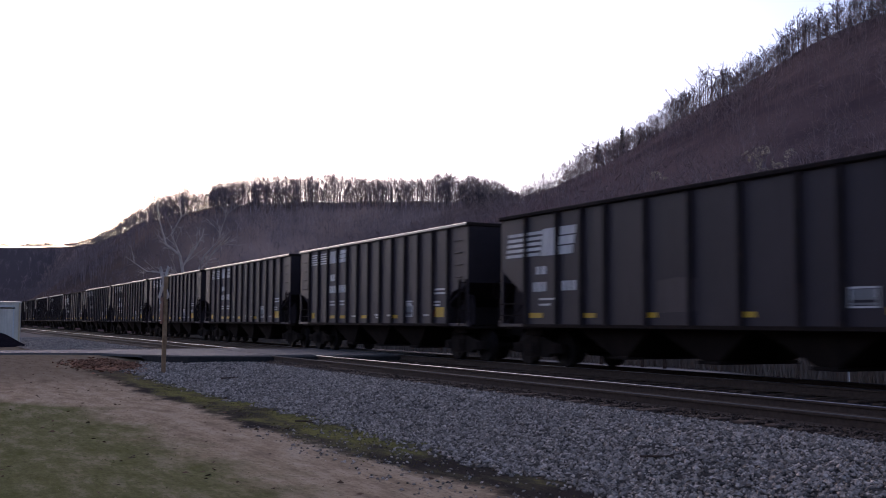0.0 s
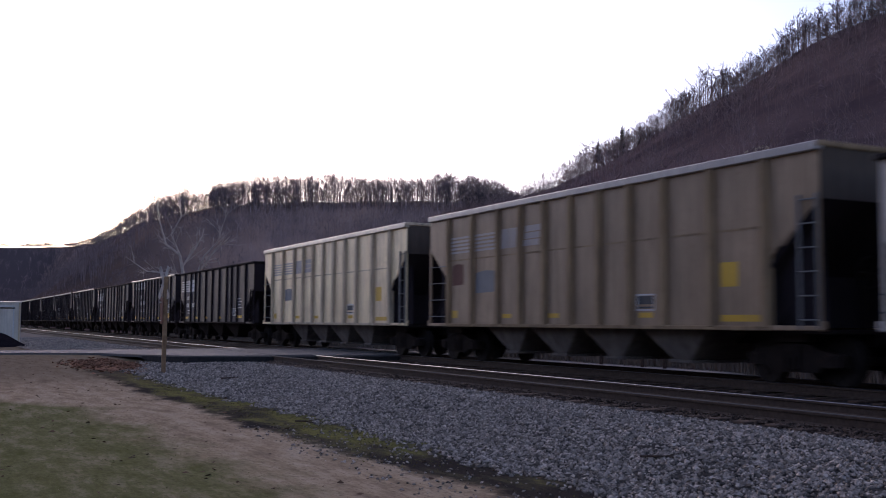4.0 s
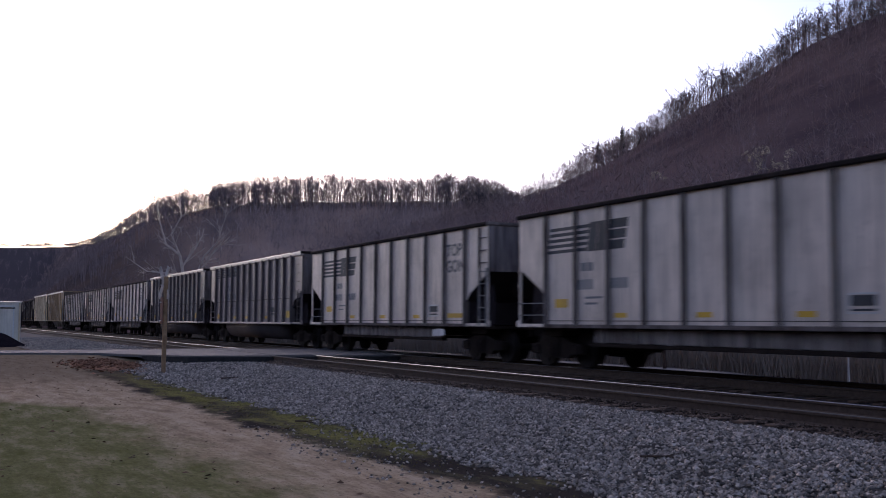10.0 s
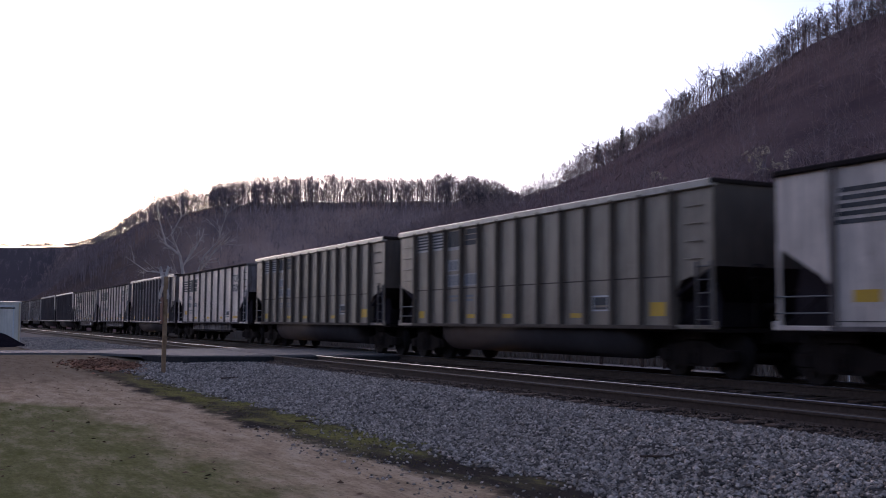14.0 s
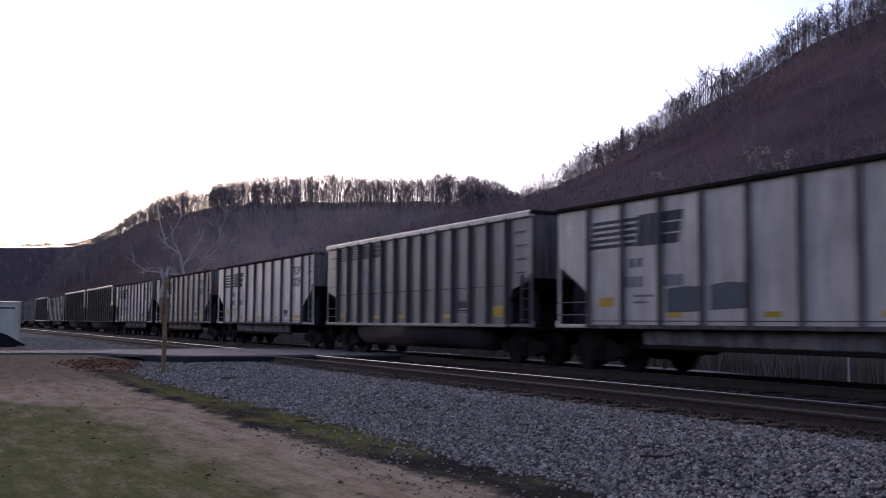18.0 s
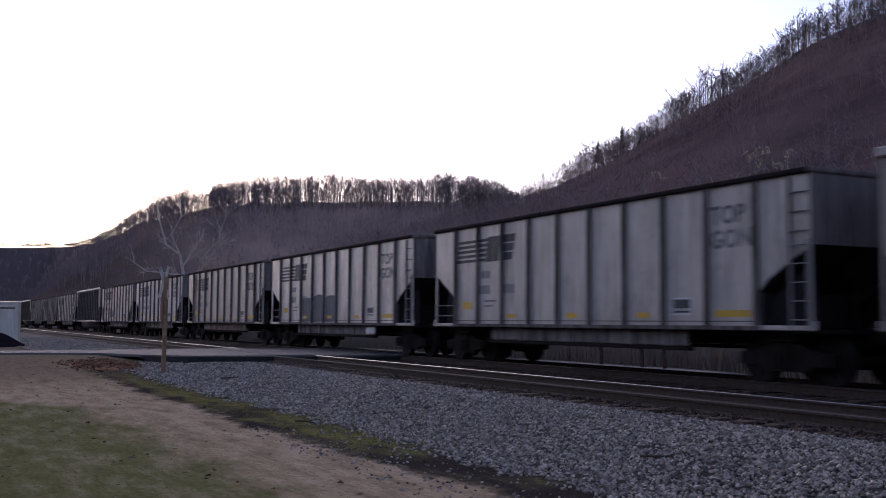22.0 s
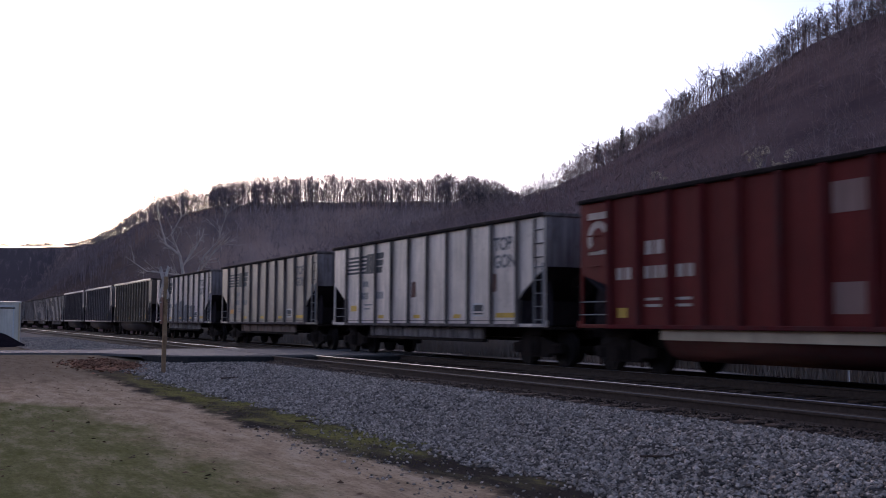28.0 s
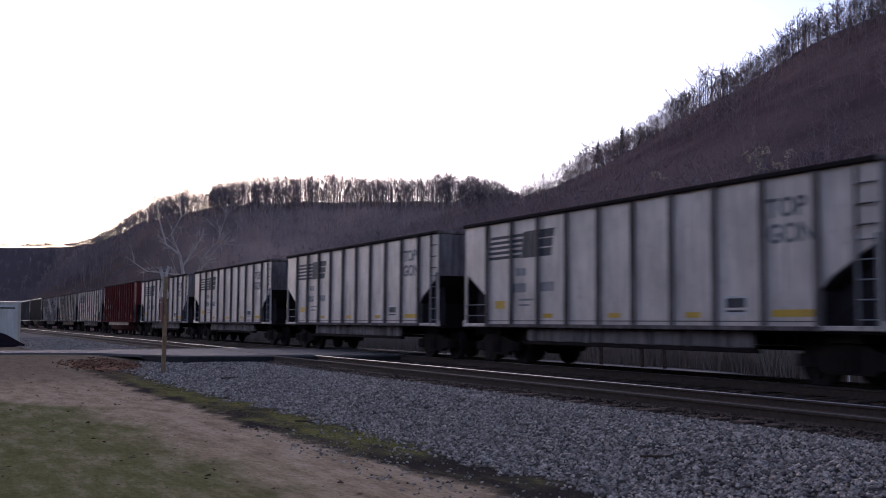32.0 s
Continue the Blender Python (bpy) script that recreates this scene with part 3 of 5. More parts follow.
def split_mark(xs, z, h):
    """The same mark painted panel by panel between close ribs."""
    out = []
    for k, (a, b) in enumerate(zip(xs, xs[1:])):
        a, b = a + 0.12, b - 0.1
        if k < 2:
            for i in range(5):
                zz = z + h * (i + 0.15) / 5
                out.append(((a, zz), (b, zz), (b, zz + h * 0.11), (a, zz + h * 0.11)))
        else:
            out += block_mark(a, z, (b - a) * 0.86, h, 0.1 * h, k == 2)
    return out


def bars(bm, x, z, widths, h, gap, y):
    for w in widths:
        slab(bm, [(x, z), (x + w, z), (x + w, z + h), (x, z + h)], y, y + 0.006)
        x += w + gap


def number_bars(car, x, z, widths, h, gap, mat):
    """Unreadable stencilled characters, one plain bar each."""
    for w in widths:
        part("number_bar", cached(("number_bar", w, h), lambda bm: box(bm, 0, w, -0.004, 0.002, 0, h)), mat, car, loc=(x, -HALF - 0.016, z))
        x += w + gap


def word_mesh(word, size):
    key = ("lettering", word, size)
    if key not in MESHES:
        cu = bpy.data.curves.new("word", "FONT")
        cu.body, cu.size, cu.extrude = word, size, 0.003
        cu.space_character, cu.offset = 1.0, 0.011
        tmp = bpy.data.objects.new("word", cu)
        scene.collection.objects.link(tmp)
        bpy.context.view_layer.update()
        MESHES[key] = bpy.data.meshes.new_from_object(tmp)
        bpy.data.objects.remove(tmp)
    return MESHES[key]


def wheelset_mesh(bm):
    for s in (-1, 1):
        yi, yo = s * 0.69, s * 0.815
        rod(bm, (0, yi, 0), (0, yo, 0), 0.457, 20)
        rod(bm, (0, yi - s * 0.03, 0), (0, yi, 0), 0.485, 20)
        rod(bm, (0, yo, 0), (0, yo + s * 0.06, 0), 0.14, 10)
        for k in range(5):
            a = 2 * math.pi * k / 5
            rod(bm, (0.27 * math.cos(a), yo, 0.27 * math.sin(a)), (0.27 * math.cos(a), yo + s * 0.012, 0.27 * math.sin(a)), 0.075, 6)
    rod(bm, (0, -1.0, 0), (0, 1.0, 0), 0.08, 8)


def side_frame_mesh(bm):
    slab(bm, [(-1.15, 0.36), (-1.15, 0.58), (-0.7, 0.64), (-0.35, 0.76), (0.35, 0.76), (0.7, 0.64), (1.15, 0.58), (1.15, 0.36), (0.72, 0.36), (0.55, 0.24), (-0.55, 0.24), (-0.72, 0.36)], -0.09, 0.09)
    for s in (-1, 1):
        box(bm, s * 0.89 - 0.13, s * 0.89 + 0.13, -0.13, 0.13, 0.33, 0.57, 0.02)
    for k in (-0.14, 0.0, 0.14):
        for dy in (-0.11, 0.0, 0.11):
            rod(bm, (k, dy, 0.3), (k, dy, 0.62), 0.05, 8)


def add_truck(car, x):
    t = part("truck", cached("bolster", lambda bm: (box(bm, -0.2, 0.2, -1.15, 1.15, 0.5, 0.8, 0.03), rod(bm, (0, 0, 0.78), (0, 0, 0.98), 0.2, 12))), UNDER, car, "grimy cast steel truck", loc=(x, 0, 0))
    for s in (-1, 1):
        part("side_frame", cached("side_frame", side_frame_mesh), UNDER, t, loc=(0, s * 1.02, 0))
    for a in (-0.89, 0.89):
        w = part("wheelset", cached("wheelset", wheelset_mesh), WHEEL, t, "worn steel wheels on an axle", loc=(a, 0, 0.457))
        WHEELSETS.append((w, a))


def ladder_mesh(bm, sp, rungs, wide=0.42, z1=None):
    top = z1 or sp["cut"][0] + 0.1
    for x in (0.0, wide):
        box(bm, x - 0.02, x + 0.02, -0.045, 0.0, SILL - 0.02, top)
    for i in range(rungs):
        z = 1.2 + (top - 1.3) * i / max(rungs - 1, 1)
        rod(bm, (0, -0.05, z), (wide, -0.05, z), 0.014, 6)


def pocket_mesh(bm, w):
    """A discharge chute: a wedge that narrows downwards, with a gate frame."""
    a = [(-w / 2, -1.3, 1.04), (w / 2, -1.3, 1.04), (w / 2, 1.3, 1.04), (-w / 2, 1.3, 1.04)]
    b = [(-0.27, -1.05, 0.36), (0.27, -1.05, 0.36), (0.27, 1.05, 0.36), (-0.27, 1.05, 0.36)]
    va, vb = [bm.verts.new(p) for p in a], [bm.verts.new(p) for p in b]
    bm.faces.new(va)
    bm.faces.new(vb[::-1])
    for i in range(4):
        bm.faces.new((va[i], vb[i], vb[(i + 1) % 4], va[(i + 1) % 4]))
    box(bm, -0.34, 0.34, -1.12, 1.12, 0.29, 0.36, 0.01)


def tub_mesh(bm, L):
    """One of the two round-bottomed troughs between the trucks."""
    n = 10
    prof = [(-0.62 * math.cos(math.pi * i / n), 1.06 - 0.74 * math.sin(math.pi * i / n) ** 0.8) for i in range(n + 1)]
    a = [bm.verts.new((2.95, y, z)) for y, z in prof]
    b = [bm.verts.new((L - 2.95, y, z)) for y, z in prof]
    bm.faces.new(a)
    bm.faces.new(b[::-1])
    for i in range(n):
        bm.faces.new((a[i], b[i], b[i + 1], a[i + 1]))
    bm.faces.new((a[n], b[n], b[0], a[0]))


def brake_wheel_mesh(bm):
    """A spoked ring on a short shaft."""
    n = 14
    ring = [Vector((0, 0.28 * math.cos(2 * math.pi * i / n), 0.28 * math.sin(2 * math.pi * i / n))) for i in range(n)]
    for a, b in zip(ring, ring[1:] + ring[:1]):
        rod(bm, a, b, 0.016, 5)
    for i in range(0, n, 3):
        rod(bm, (0, 0, 0), ring[i], 0.012, 4)
    rod(bm, (-0.2, 0, 0), (0.02, 0, 0), 0.03, 8)


def ledge_mesh(bm, sp):
    f = sp["first"]
    box(bm, -0.06, f, -0.04, 0.0, SILL - 0.05, SILL + 0.04, 0.012)
    box(bm, -0.10, -0.0, -0.05, 0.02, SILL - 0.06, SILL + 0.12, 0.02)


def build_car(t0, kind, coat, chord="dark", rib="mid", label="", extras=()):
    sp, model, kind = SPECS[kind], kind, kind.replace("_long", "")
    L, T = sp["L"], sp["top"]
    hop = kind in ("hopper", "ribbed", "big")
    car = tagged(new("coal_hopper_car" if hop else "coal_gondola_car"), label, "railway wagon", "cars of the coal train")
    body, chord_m, rib_m = COATS[coat], CHORDS[chord], COAL_RIB[rib]
    xr = ribs_at(sp)
    for s in (-1, 1):
        part("side_sheet", cached(("side_sheet", model), lambda bm: slab(bm, side_outline(sp), -0.012, 0.012)), body, car, loc=(0, s * HALF, 0))
        part("top_chord", cached(("top_chord", model, chord), lambda bm: box(bm, -0.03, L + 0.03, -0.1, 0.07, T - (0.10 if chord in ("dark", "worn") else 0.17), T, 0.02)), chord_m, car, loc=(0, s * HALF, 0), turn=(0, 0, 0))
        part("side_sill", cached(("side_sill", model), lambda bm: box(bm, sp["first"] - 0.1, L - sp["first"] + 0.1, -0.13 if kind == "tub" else -0.08, 0.13 if kind == "tub" else 0.06, SILL - 0.06, SILL + 0.03, 0.012)), UNDER if kind in ("hopper", "ribbed") else body if kind == "tub" and rib == "mid" else rib_m, car, loc=(0, s * HALF, 0))
        for x in xr:
            # tub ribs are darkened all over: their flanks' shade is put into the colour
            part("rib", cached(("rib", model), lambda bm: box(bm, -(0.1 if kind == "big" else 0.05), 0.1 if kind == "big" else 0.05, -0.12 if kind == "tub" else -0.09, 0.12 if kind == "tub" else 0.09, SILL, T - 0.1, 0.015)), COAL_RIB["shaded_tubrib"] if kind == "tub" and rib == "mid" else rib_m, car, loc=(x, s * (HALF + 0.005), 0))
        if kind in ("tub", "big") and coat != "red":
            part("seam", cached(("seam", model), lambda bm: box(bm, xr[0], xr[-1], -0.022, 0.0, 2.93 if kind == "big" else 2.1, 2.97 if kind == "big" else 2.13)), rib_m, car, loc=(0, s * HALF + (0 if s < 0 else 0.022), 0))
        for x, d in ((0.0, 1), (L, -1)):
            if s < 0:
                part("end_ledge", cached(("end_ledge", model, d), lambda bm: ledge_mesh(bm, sp) if d > 0 else (box(bm, -sp["first"], 0.06, -0.04, 0.0, SILL - 0.05, SILL + 0.04, 0.012), box(bm, 0.0, 0.10, -0.05, 0.02, SILL - 0.06, SILL + 0.12, 0.02))), body, car, loc=(x, s * HALF, 0))
            part("corner_post", cached(("corner_post", model), lambda bm: box(bm, -0.04, 0.04, -0.03, 0.03, SILL, sp["cut"][0] + 0.05, 0.01)), body if s < 0 else UNDER, car, loc=(x + d * 0.04, s * HALF, 0))
    for x, d in ((0.0, 1), (L, -1)):
        part("end_sheet", cached(("end_sheet", model), lambda bm: box(bm, -0.012, 0.012, -HALF, HALF, sp["cut"][0], T - 0.05)), COAL_RIB["end"] if kind == "top" else COAL_RIB["olive"] if kind == "big" else SOOT_SHADE if hop else rib_m, car, loc=(x, 0, 0))
        part("end_chord", cached(("end_chord", model), lambda bm: box(bm, -0.06, 0.06, -HALF - 0.09, HALF + 0.09, T - 0.1, T + 0.004, 0.02)), UNDER if coat in ("black", "blackrib") or kind == "tub" else rib_m, car, loc=(x, 0, 0))

        def slope(bm):
            slab(bm, [(0.0, sp["cut"][0]), (0.03, sp["cut"][0] + 0.02), (2.3, SILL + 0.12), (2.3, SILL + 0.02)], -HALF + 0.015, HALF - 0.015)
        part("slope_sheet", cached(("slope_sheet", model), slope), SOOT_SHADE, car, "sloping end plate, black with soot and painted-in shade", loc=(x, 0, 0), turn=(0, 0, 0 if d > 0 else 180))

        def bulkhead(bm):
            box(bm, 1.32, 1.36, -HALF + 0.02, HALF - 0.02, SILL, sp["cut"][1] + 0.1)
        part("bulkhead", cached(("bulkhead", model), bulkhead), SOOT_SHADE, car, loc=(x, 0, 0), turn=(0, 0, 0 if d > 0 else 180))

        # added black plate that stands in for the dark space under the slope
        def web(bm):
            c0 = sp["cut"][0]
            slab(bm, [(0.16, SILL), (0.16, SILL + 0.5), (0.3, c0 - 0.35), (1.31, c0 - 0.35 - 1.01 * (c0 - SILL - 0.1) / 2.3), (1.31, SILL)], -0.03, 0.03)
        for y in (-1.2, 1.2):
            part("end_web", cached(("end_web", model), web), SOOT_SHADE, car, "black plate added to close the dark space under the slope sheet", loc=(x, y, 0), turn=(0, 0, 0 if d > 0 else 180))
        part("brace", cached(("brace", model), lambda bm: rod(bm, (0.05, -1.42, SILL), (1.25, -1.42, sp["cut"][1] - 0.1), 0.035, 6)), SOOT_SHADE, car, "black diagonal brace", loc=(x, 0, 0) if d > 0 else (x - 1.3, 0, 0))
        if d < 0:
            bw = part("brake_wheel", cached("brake_wheel", brake_wheel_mesh), UNDER, car, "black hand brake wheel", loc=(x + 0.2, -0.55, 2.05))
            part("brake_chain_rod", cached("brake_rod", lambda bm: rod(bm, (-0.08, 0, -1.0), (-0.08, 0, 0), 0.025, 6)), UNDER, bw)

        def platform(bm):
            box(bm, -0.1, 2.4, -1.35, 1.35, 0.95, 1.03)
            box(bm, 0.7, 1.5, -1.2, 1.2, 0.8, 0.95)
        part("end_platform", cached("end_platform", platform), UNDER, car, loc=(x, 0, 0), turn=(0, 0, 0 if d > 0 else 180))

        def coupler(bm):
            box(bm, -0.66, 0.1, -0.1, 0.1, 0.76, 0.98, 0.02)
            box(bm, -0.84, -0.55, -0.2, 0.2, 0.72, 1.02, 0.05)
            rod(bm, (-0.1, -0.25, 0.7), (-0.7, -0.22, 0.45), 0.03, 8)
        part("coupler", cached("coupler", coupler), UNDER, car, loc=(x, 0, 0), turn=(0, 0, 0 if d > 0 else 180))
        add_truck(car, x + d * 1.1)
    part("floor", cached(("floor", model), lambda bm: box(bm, 2.2, L - 2.2, -HALF + 0.015, HALF - 0.015, SILL - 0.02, SILL + 0.04)), SOOT_SHADE, car)
    part("centre_sill", cached(("centre_sill", model), lambda bm: box(bm, -0.1, L + 0.1, -0.22, 0.22, 0.72, SILL - 0.03)), UNDER, car)
    # ladders and grab irons
    rungs = 6 if kind == "big" else 5
    lad = cached(("ladder", model), lambda bm: ladder_mesh(bm, sp, rungs))
    part("ladder", lad, UNDER if coat in ("black", "blackrib") else COAL_RIB["light"] if kind == "tub" else STEEL_BAR, car, "steel rung ladder", loc=(L - 0.46, -HALF - 0.02, 0))

    iron = STEEL_BAR if coat not in ("black", "blackrib") else UNDER
    for z in (1.32, 1.62) if kind != "big" else (1.3, 1.8, 2.3, 2.8):
        part("grab_iron", cached(("grab_iron", model), lambda bm: rod(bm, (0.02, -0.03, 0), (sp["first"] - 0.05, -0.03, 0), 0.014, 6)), iron, car, loc=(0, -HALF - 0.01, z))
    if kind in ("tub", "ribbed"):
        for i in range(4):
            for x in (0.35, L - 0.75):
                part("side_step", cached("side_step", lambda bm: (rod(bm, (0, -0.05, 0), (0.4, -0.05, 0), 0.016, 6), rod(bm, (0, -0.05, 0), (0, 0, 0), 0.014, 5), rod(bm, (0.4, -0.05, 0), (0.4, 0, 0), 0.014, 5))), body, car, loc=(x, -HALF - 0.012, 2.45 + 0.36 * i))
    if kind == "top":
        def beam(bm):
            box(bm, 3.1, 11.3, -0.05, 0.05, 0.66, SILL - 0.08, 0.015)
            for i in range(7):
                box(bm, 3.4 + 1.2 * i, 3.5 + 1.2 * i, -0.09, 0.06, 0.64, SILL - 0.07)
        for s in (-1, 1):
            part("floor_beam", cached("floor_beam", beam), RUSTY if coat in ("dirtywhite", "brownwhite") else COAL_RIB["beam"], car, loc=(0, s * 1.3, 0))
            part("beam_flange", cached("beam_flange", lambda bm: box(bm, 3.0, 11.4, -0.1, 0.08, 0.565, 0.655, 0.012)), UNDER, car, "black lower flange", loc=(0, s * 1.3, 0))
        part("base_seam", cached(("base_seam", model), lambda bm: box(bm, xr[0], xr[-1], -0.02, 0.0, 1.165, 1.185)), COAL_RIB["mid"], car, "dark weld line along the foot of the side", loc=(0, -HALF, 0))
        for z in (2.8, 3.15, 3.5):
            part("grab_iron", cached(("end_grab", model), lambda bm: rod(bm, (L - 0.46, -0.05, 0), (L - 0.03, -0.05, 0), 0.016, 6)), rib_m, car, loc=(0, -HALF - 0.012, z))
        part("ladder_stile", cached(("ladder_stile", model), lambda bm: box(bm, L - 0.5, L - 0.45, -0.05, 0, 2.5, 3.8, 0.01)), rib_m, car, loc=(0, -HALF - 0.012, 0))
        part("brake_reservoir", cached(("reservoir", model), lambda bm: rod(bm, (3.4, -0.6, 0.66), (4.6, -0.6, 0.66), 0.2, 12)), UNDER, car)
    if kind == "tub":
        me = cached(("tub", model), lambda bm: tub_mesh(bm, L), True)
        for s in (-1, 1):
            part("tub", me, COAL_RIB["redtub"] if coat == "red" else COAL_RIB["tubs"], car, "round-bottomed trough", loc=(0, s * 0.86, 0))
        if coat == "red":
            part("tub_stripe", cached("tub_stripe", lambda bm: box(bm, 2.96, L - 2.96, -0.02, 0.0, 0.775, 0.995)), STRIPE_CREAM, car, "cream stripe along the trough", loc=(0, -HALF, 0))
    n = sp["pockets"]
    if n:
        a, b = 3.1, L - 3.1
        w = (b - a) / n
        for i in range(n):
            part("hopper_pocket", cached(("hopper_pocket", model), lambda bm: pocket_mesh(bm, w * 0.96)), (UNDER if kind != "big" else COAL_RIB["pocket"]), car, "tapered discharge chute", loc=(a + w * (i + 0.5), 0, 0))
    markings(car, kind, coat, xr, extras)
    CARS.append((car, 7.14 + SPEED * t0))
    return car


def markings(car, kind, coat, xr, extras):
    y = -HALF - 0.019
    light_mark = coat in ("black", "blackrib")
    main = MARK_WHITE if light_mark else MARK_CREAM if coat == "red" else MARK_BLACK
    faint = MARK_WHITE if light_mark else MARK_CREAM if coat == "red" else MARK_GREY
    if kind in ("top", "hopper"):
        back = 0.75 if kind == "hopper" else 0.0
        mark_parts(car, bold_mark(1.4 - 1.5 * back, 2.82, 3.2, 0.69), main)
        for x, z, widths, h in ((2.85, 2.36, (0.2, 0.2), 0.2), (2.72, 1.92, (0.15, 0.15, 0.15), 0.24), (4.05, 1.92, (0.15, 0.15, 0.15), 0.24), (3.0, 1.7, (0.7,), 0.05), (3.0, 1.56, (0.5,), 0.05)):
            number_bars(car, x - 1.45 * back, z, widths, h, 0.07, faint)
    elif coat == "red":
        def round_mark(bm):
            for i in range(8):
                a0, a1 = math.pi * (0.15 + 0.13 * i), math.pi * (0.15 + 0.13 * (i + 1))
                slab(bm, [(0.7 + 0.42 * math.cos(a0), 3.1 + 0.42 * math.sin(a0)), (0.7 + 0.42 * math.cos(a1), 3.1 + 0.42 * math.sin(a1)), (0.7 + 0.25 * math.cos(a1), 3.1 + 0.25 * math.sin(a1)), (0.7 + 0.25 * math.cos(a0), 3.1 + 0.25 * math.sin(a0))], y, y + 0.006)
            bars(bm, 0.35, 2.72, (0.62,), 0.1, 0.1, y)
            bars(bm, 0.3, 3.55, (0.75,), 0.16, 0.1, y)
        part("road_mark", cached("round_mark", round_mark), main, car)
        for x, z, widths, h in ((2.45, 2.62, (0.26, 0.26), 0.3), (1.42, 2.1, (0.22, 0.22), 0.27), (2.42, 2.1, (0.2, 0.2, 0.2), 0.27), (3.5, 2.1, (0.22, 0.22), 0.27), (2.45, 1.62, (0.5,), 0.06), (2.45, 1.48, (0.5,), 0.06), (3.5, 1.62, (0.45,), 0.06), (3.5, 1.48, (0.45,), 0.06)):
            number_bars(car, x, z, widths, h, 0.08, main)
        for x, z, w, h in ((7.62, 3.05, 0.73, 0.55), (7.62, 1.3, 0.68, 0.55)):
            part("stencil_panel", cached(("stencil_panel", w), lambda bm: box(bm, 0, w, -0.004, 0.002, 0, h)), RUST_PANEL, car, "faded pinkish stencil panel", loc=(x, -HALF - 0.016, z))
    else:
        z, h = (3.36, 0.46) if kind != "big" else (3.13, 0.53)
        mark_parts(car, split_mark(xr[:5], z, h), main if kind == "ribbed" or coat in ("grey", "bluegrey", "olive") else MARK_PALE)
        if coat == "olive":
            for k, (fz, fh) in ((0, (z - 0.05, h + 0.08)), (1, (z - 0.05, h + 0.08)), (2, (z - 0.1, 0.1)), (2, (z - 0.72, 0.34)), (2, (z - 1.18, 0.36)), (3, (z - 1.18, 0.36))):
                part("mark_field", cached(("mark_field", k, fz), lambda bm: box(bm, xr[k] + 0.1, xr[k + 1] - 0.08, -0.003, 0.002, fz, fz + fh)), MARK_FIELD, car, "pale overpainted field", loc=(0, -HALF - 0.0125, 0))
        for x, zz, widths, hh in ((xr[2] + 0.22, z - 0.68, (0.2, 0.2), 0.25), (xr[2] + 0.15, z - 1.14, (0.18, 0.18, 0.18), 0.28), (xr[3] + 0.15, z - 1.14, (0.18, 0.18, 0.18), 0.28), (xr[2] + 0.22, z - 1.5, (0.5,), 0.06), (xr[2] + 0.22, z - 1.62, (0.5,), 0.06), (xr[3] + 0.22, z - 1.5, (0.45,), 0.06), (xr[3] + 0.22, z - 1.62, (0.45,), 0.06))[:0 if kind == "big" else 7]:
            number_bars(car, x, zz, widths, hh, 0.07, faint)
    # reflectors
    spots = {"top": (1.72, xr[2] + 0.2, xr[4] + 0.35, xr[6] + 0.4), "hopper": (1.45, 3.9, 6.15, 9.06), "tub": (1.45, 4.6, 6.65, 9.9), "ribbed": (1.4, 3.5, 4.55, 6.65, 9.3), "big": (1.5, 4.45, 6.75, 10.4)}[kind]
    for i, x in enumerate(spots[:1] if coat == "red" else spots):
        w, h = (0.56, 0.21) if i == 0 and kind == "top" else (0.62, 0.13) if i == 0 and kind == "hopper" else (0.34, 0.22) if i == 0 else (0.46, 0.11)
        z = 1.5 if i == 0 and kind == "top" else 1.25
        part("reflector", cached(("reflector", w), lambda bm: box(bm, 0, w, -0.006, 0, 0, h)), YELLOW if coat != "brownwhite" or i else ORANGE, car, "yellow reflective sheet", loc=(x, y + 0.004, z))
    big_at = {"top": (xr[8] + 0.2, 1.26, 1.0, 0.13), "hopper": (12.5, 1.28, 0.95, 0.13), "tub": (12.95, 1.28, 0.52, 0.3), "ribbed": (12.6, 1.28, 0.55, 0.3), "big": (12.98, 1.17, 1.05, 0.13)}[kind]
    x, z, w, h = big_at
    part("reflector", cached(("reflector", w, h), lambda bm: box(bm, 0, w, -0.006, 0, 0, h)), YELLOW, car, "large yellow reflective sheet", loc=(x, y + 0.004, z))
    if kind == "big":
        part("reflector", cached("tall_reflector", lambda bm: box(bm, 0, 0.48, -0.006, 0, 0, 0.48)), YELLOW, car, "square yellow sheet", loc=(12.98, y + 0.004, 1.85))
    # data panel
    px, pz = {"top": (xr[7] + 0.25, 1.3), "hopper": (11.7, 1.4), "tub": (10.05, 1.33) if coat == "red" else (10.82, 1.4), "ribbed": (10.32, 1.3), "big": (10.3, 1.4)}[kind]
    def panel(bm):
        for q in ((0, 0.0, 0.62, 0.035), (0, 0.33, 0.62, 0.035), (0, 0.0, 0.035, 0.36), (0.585, 0.0, 0.035, 0.36)):
            slab(bm, [(q[0], q[1]), (q[0] + q[2], q[1]), (q[0] + q[2], q[1] + q[3]), (q[0], q[1] + q[3])], 0, 0.006)
    dp = part("data_panel", cached("data_frame", panel), PATCH_GREY if coat in ("grey", "bluegrey") else MARK_WHITE, car, "framed stencil panel", loc=(px, y, pz))
    part("panel_field", cached("data_field", lambda bm: [box(bm, 0.05, 0.57, -0.002, 0.004, 0.14, 0.32), box(bm, 0.05, 0.57, -0.002, 0.004, 0.05, 0.09)]), MARK_BLACK if not light_mark else MARK_GREY, dp)
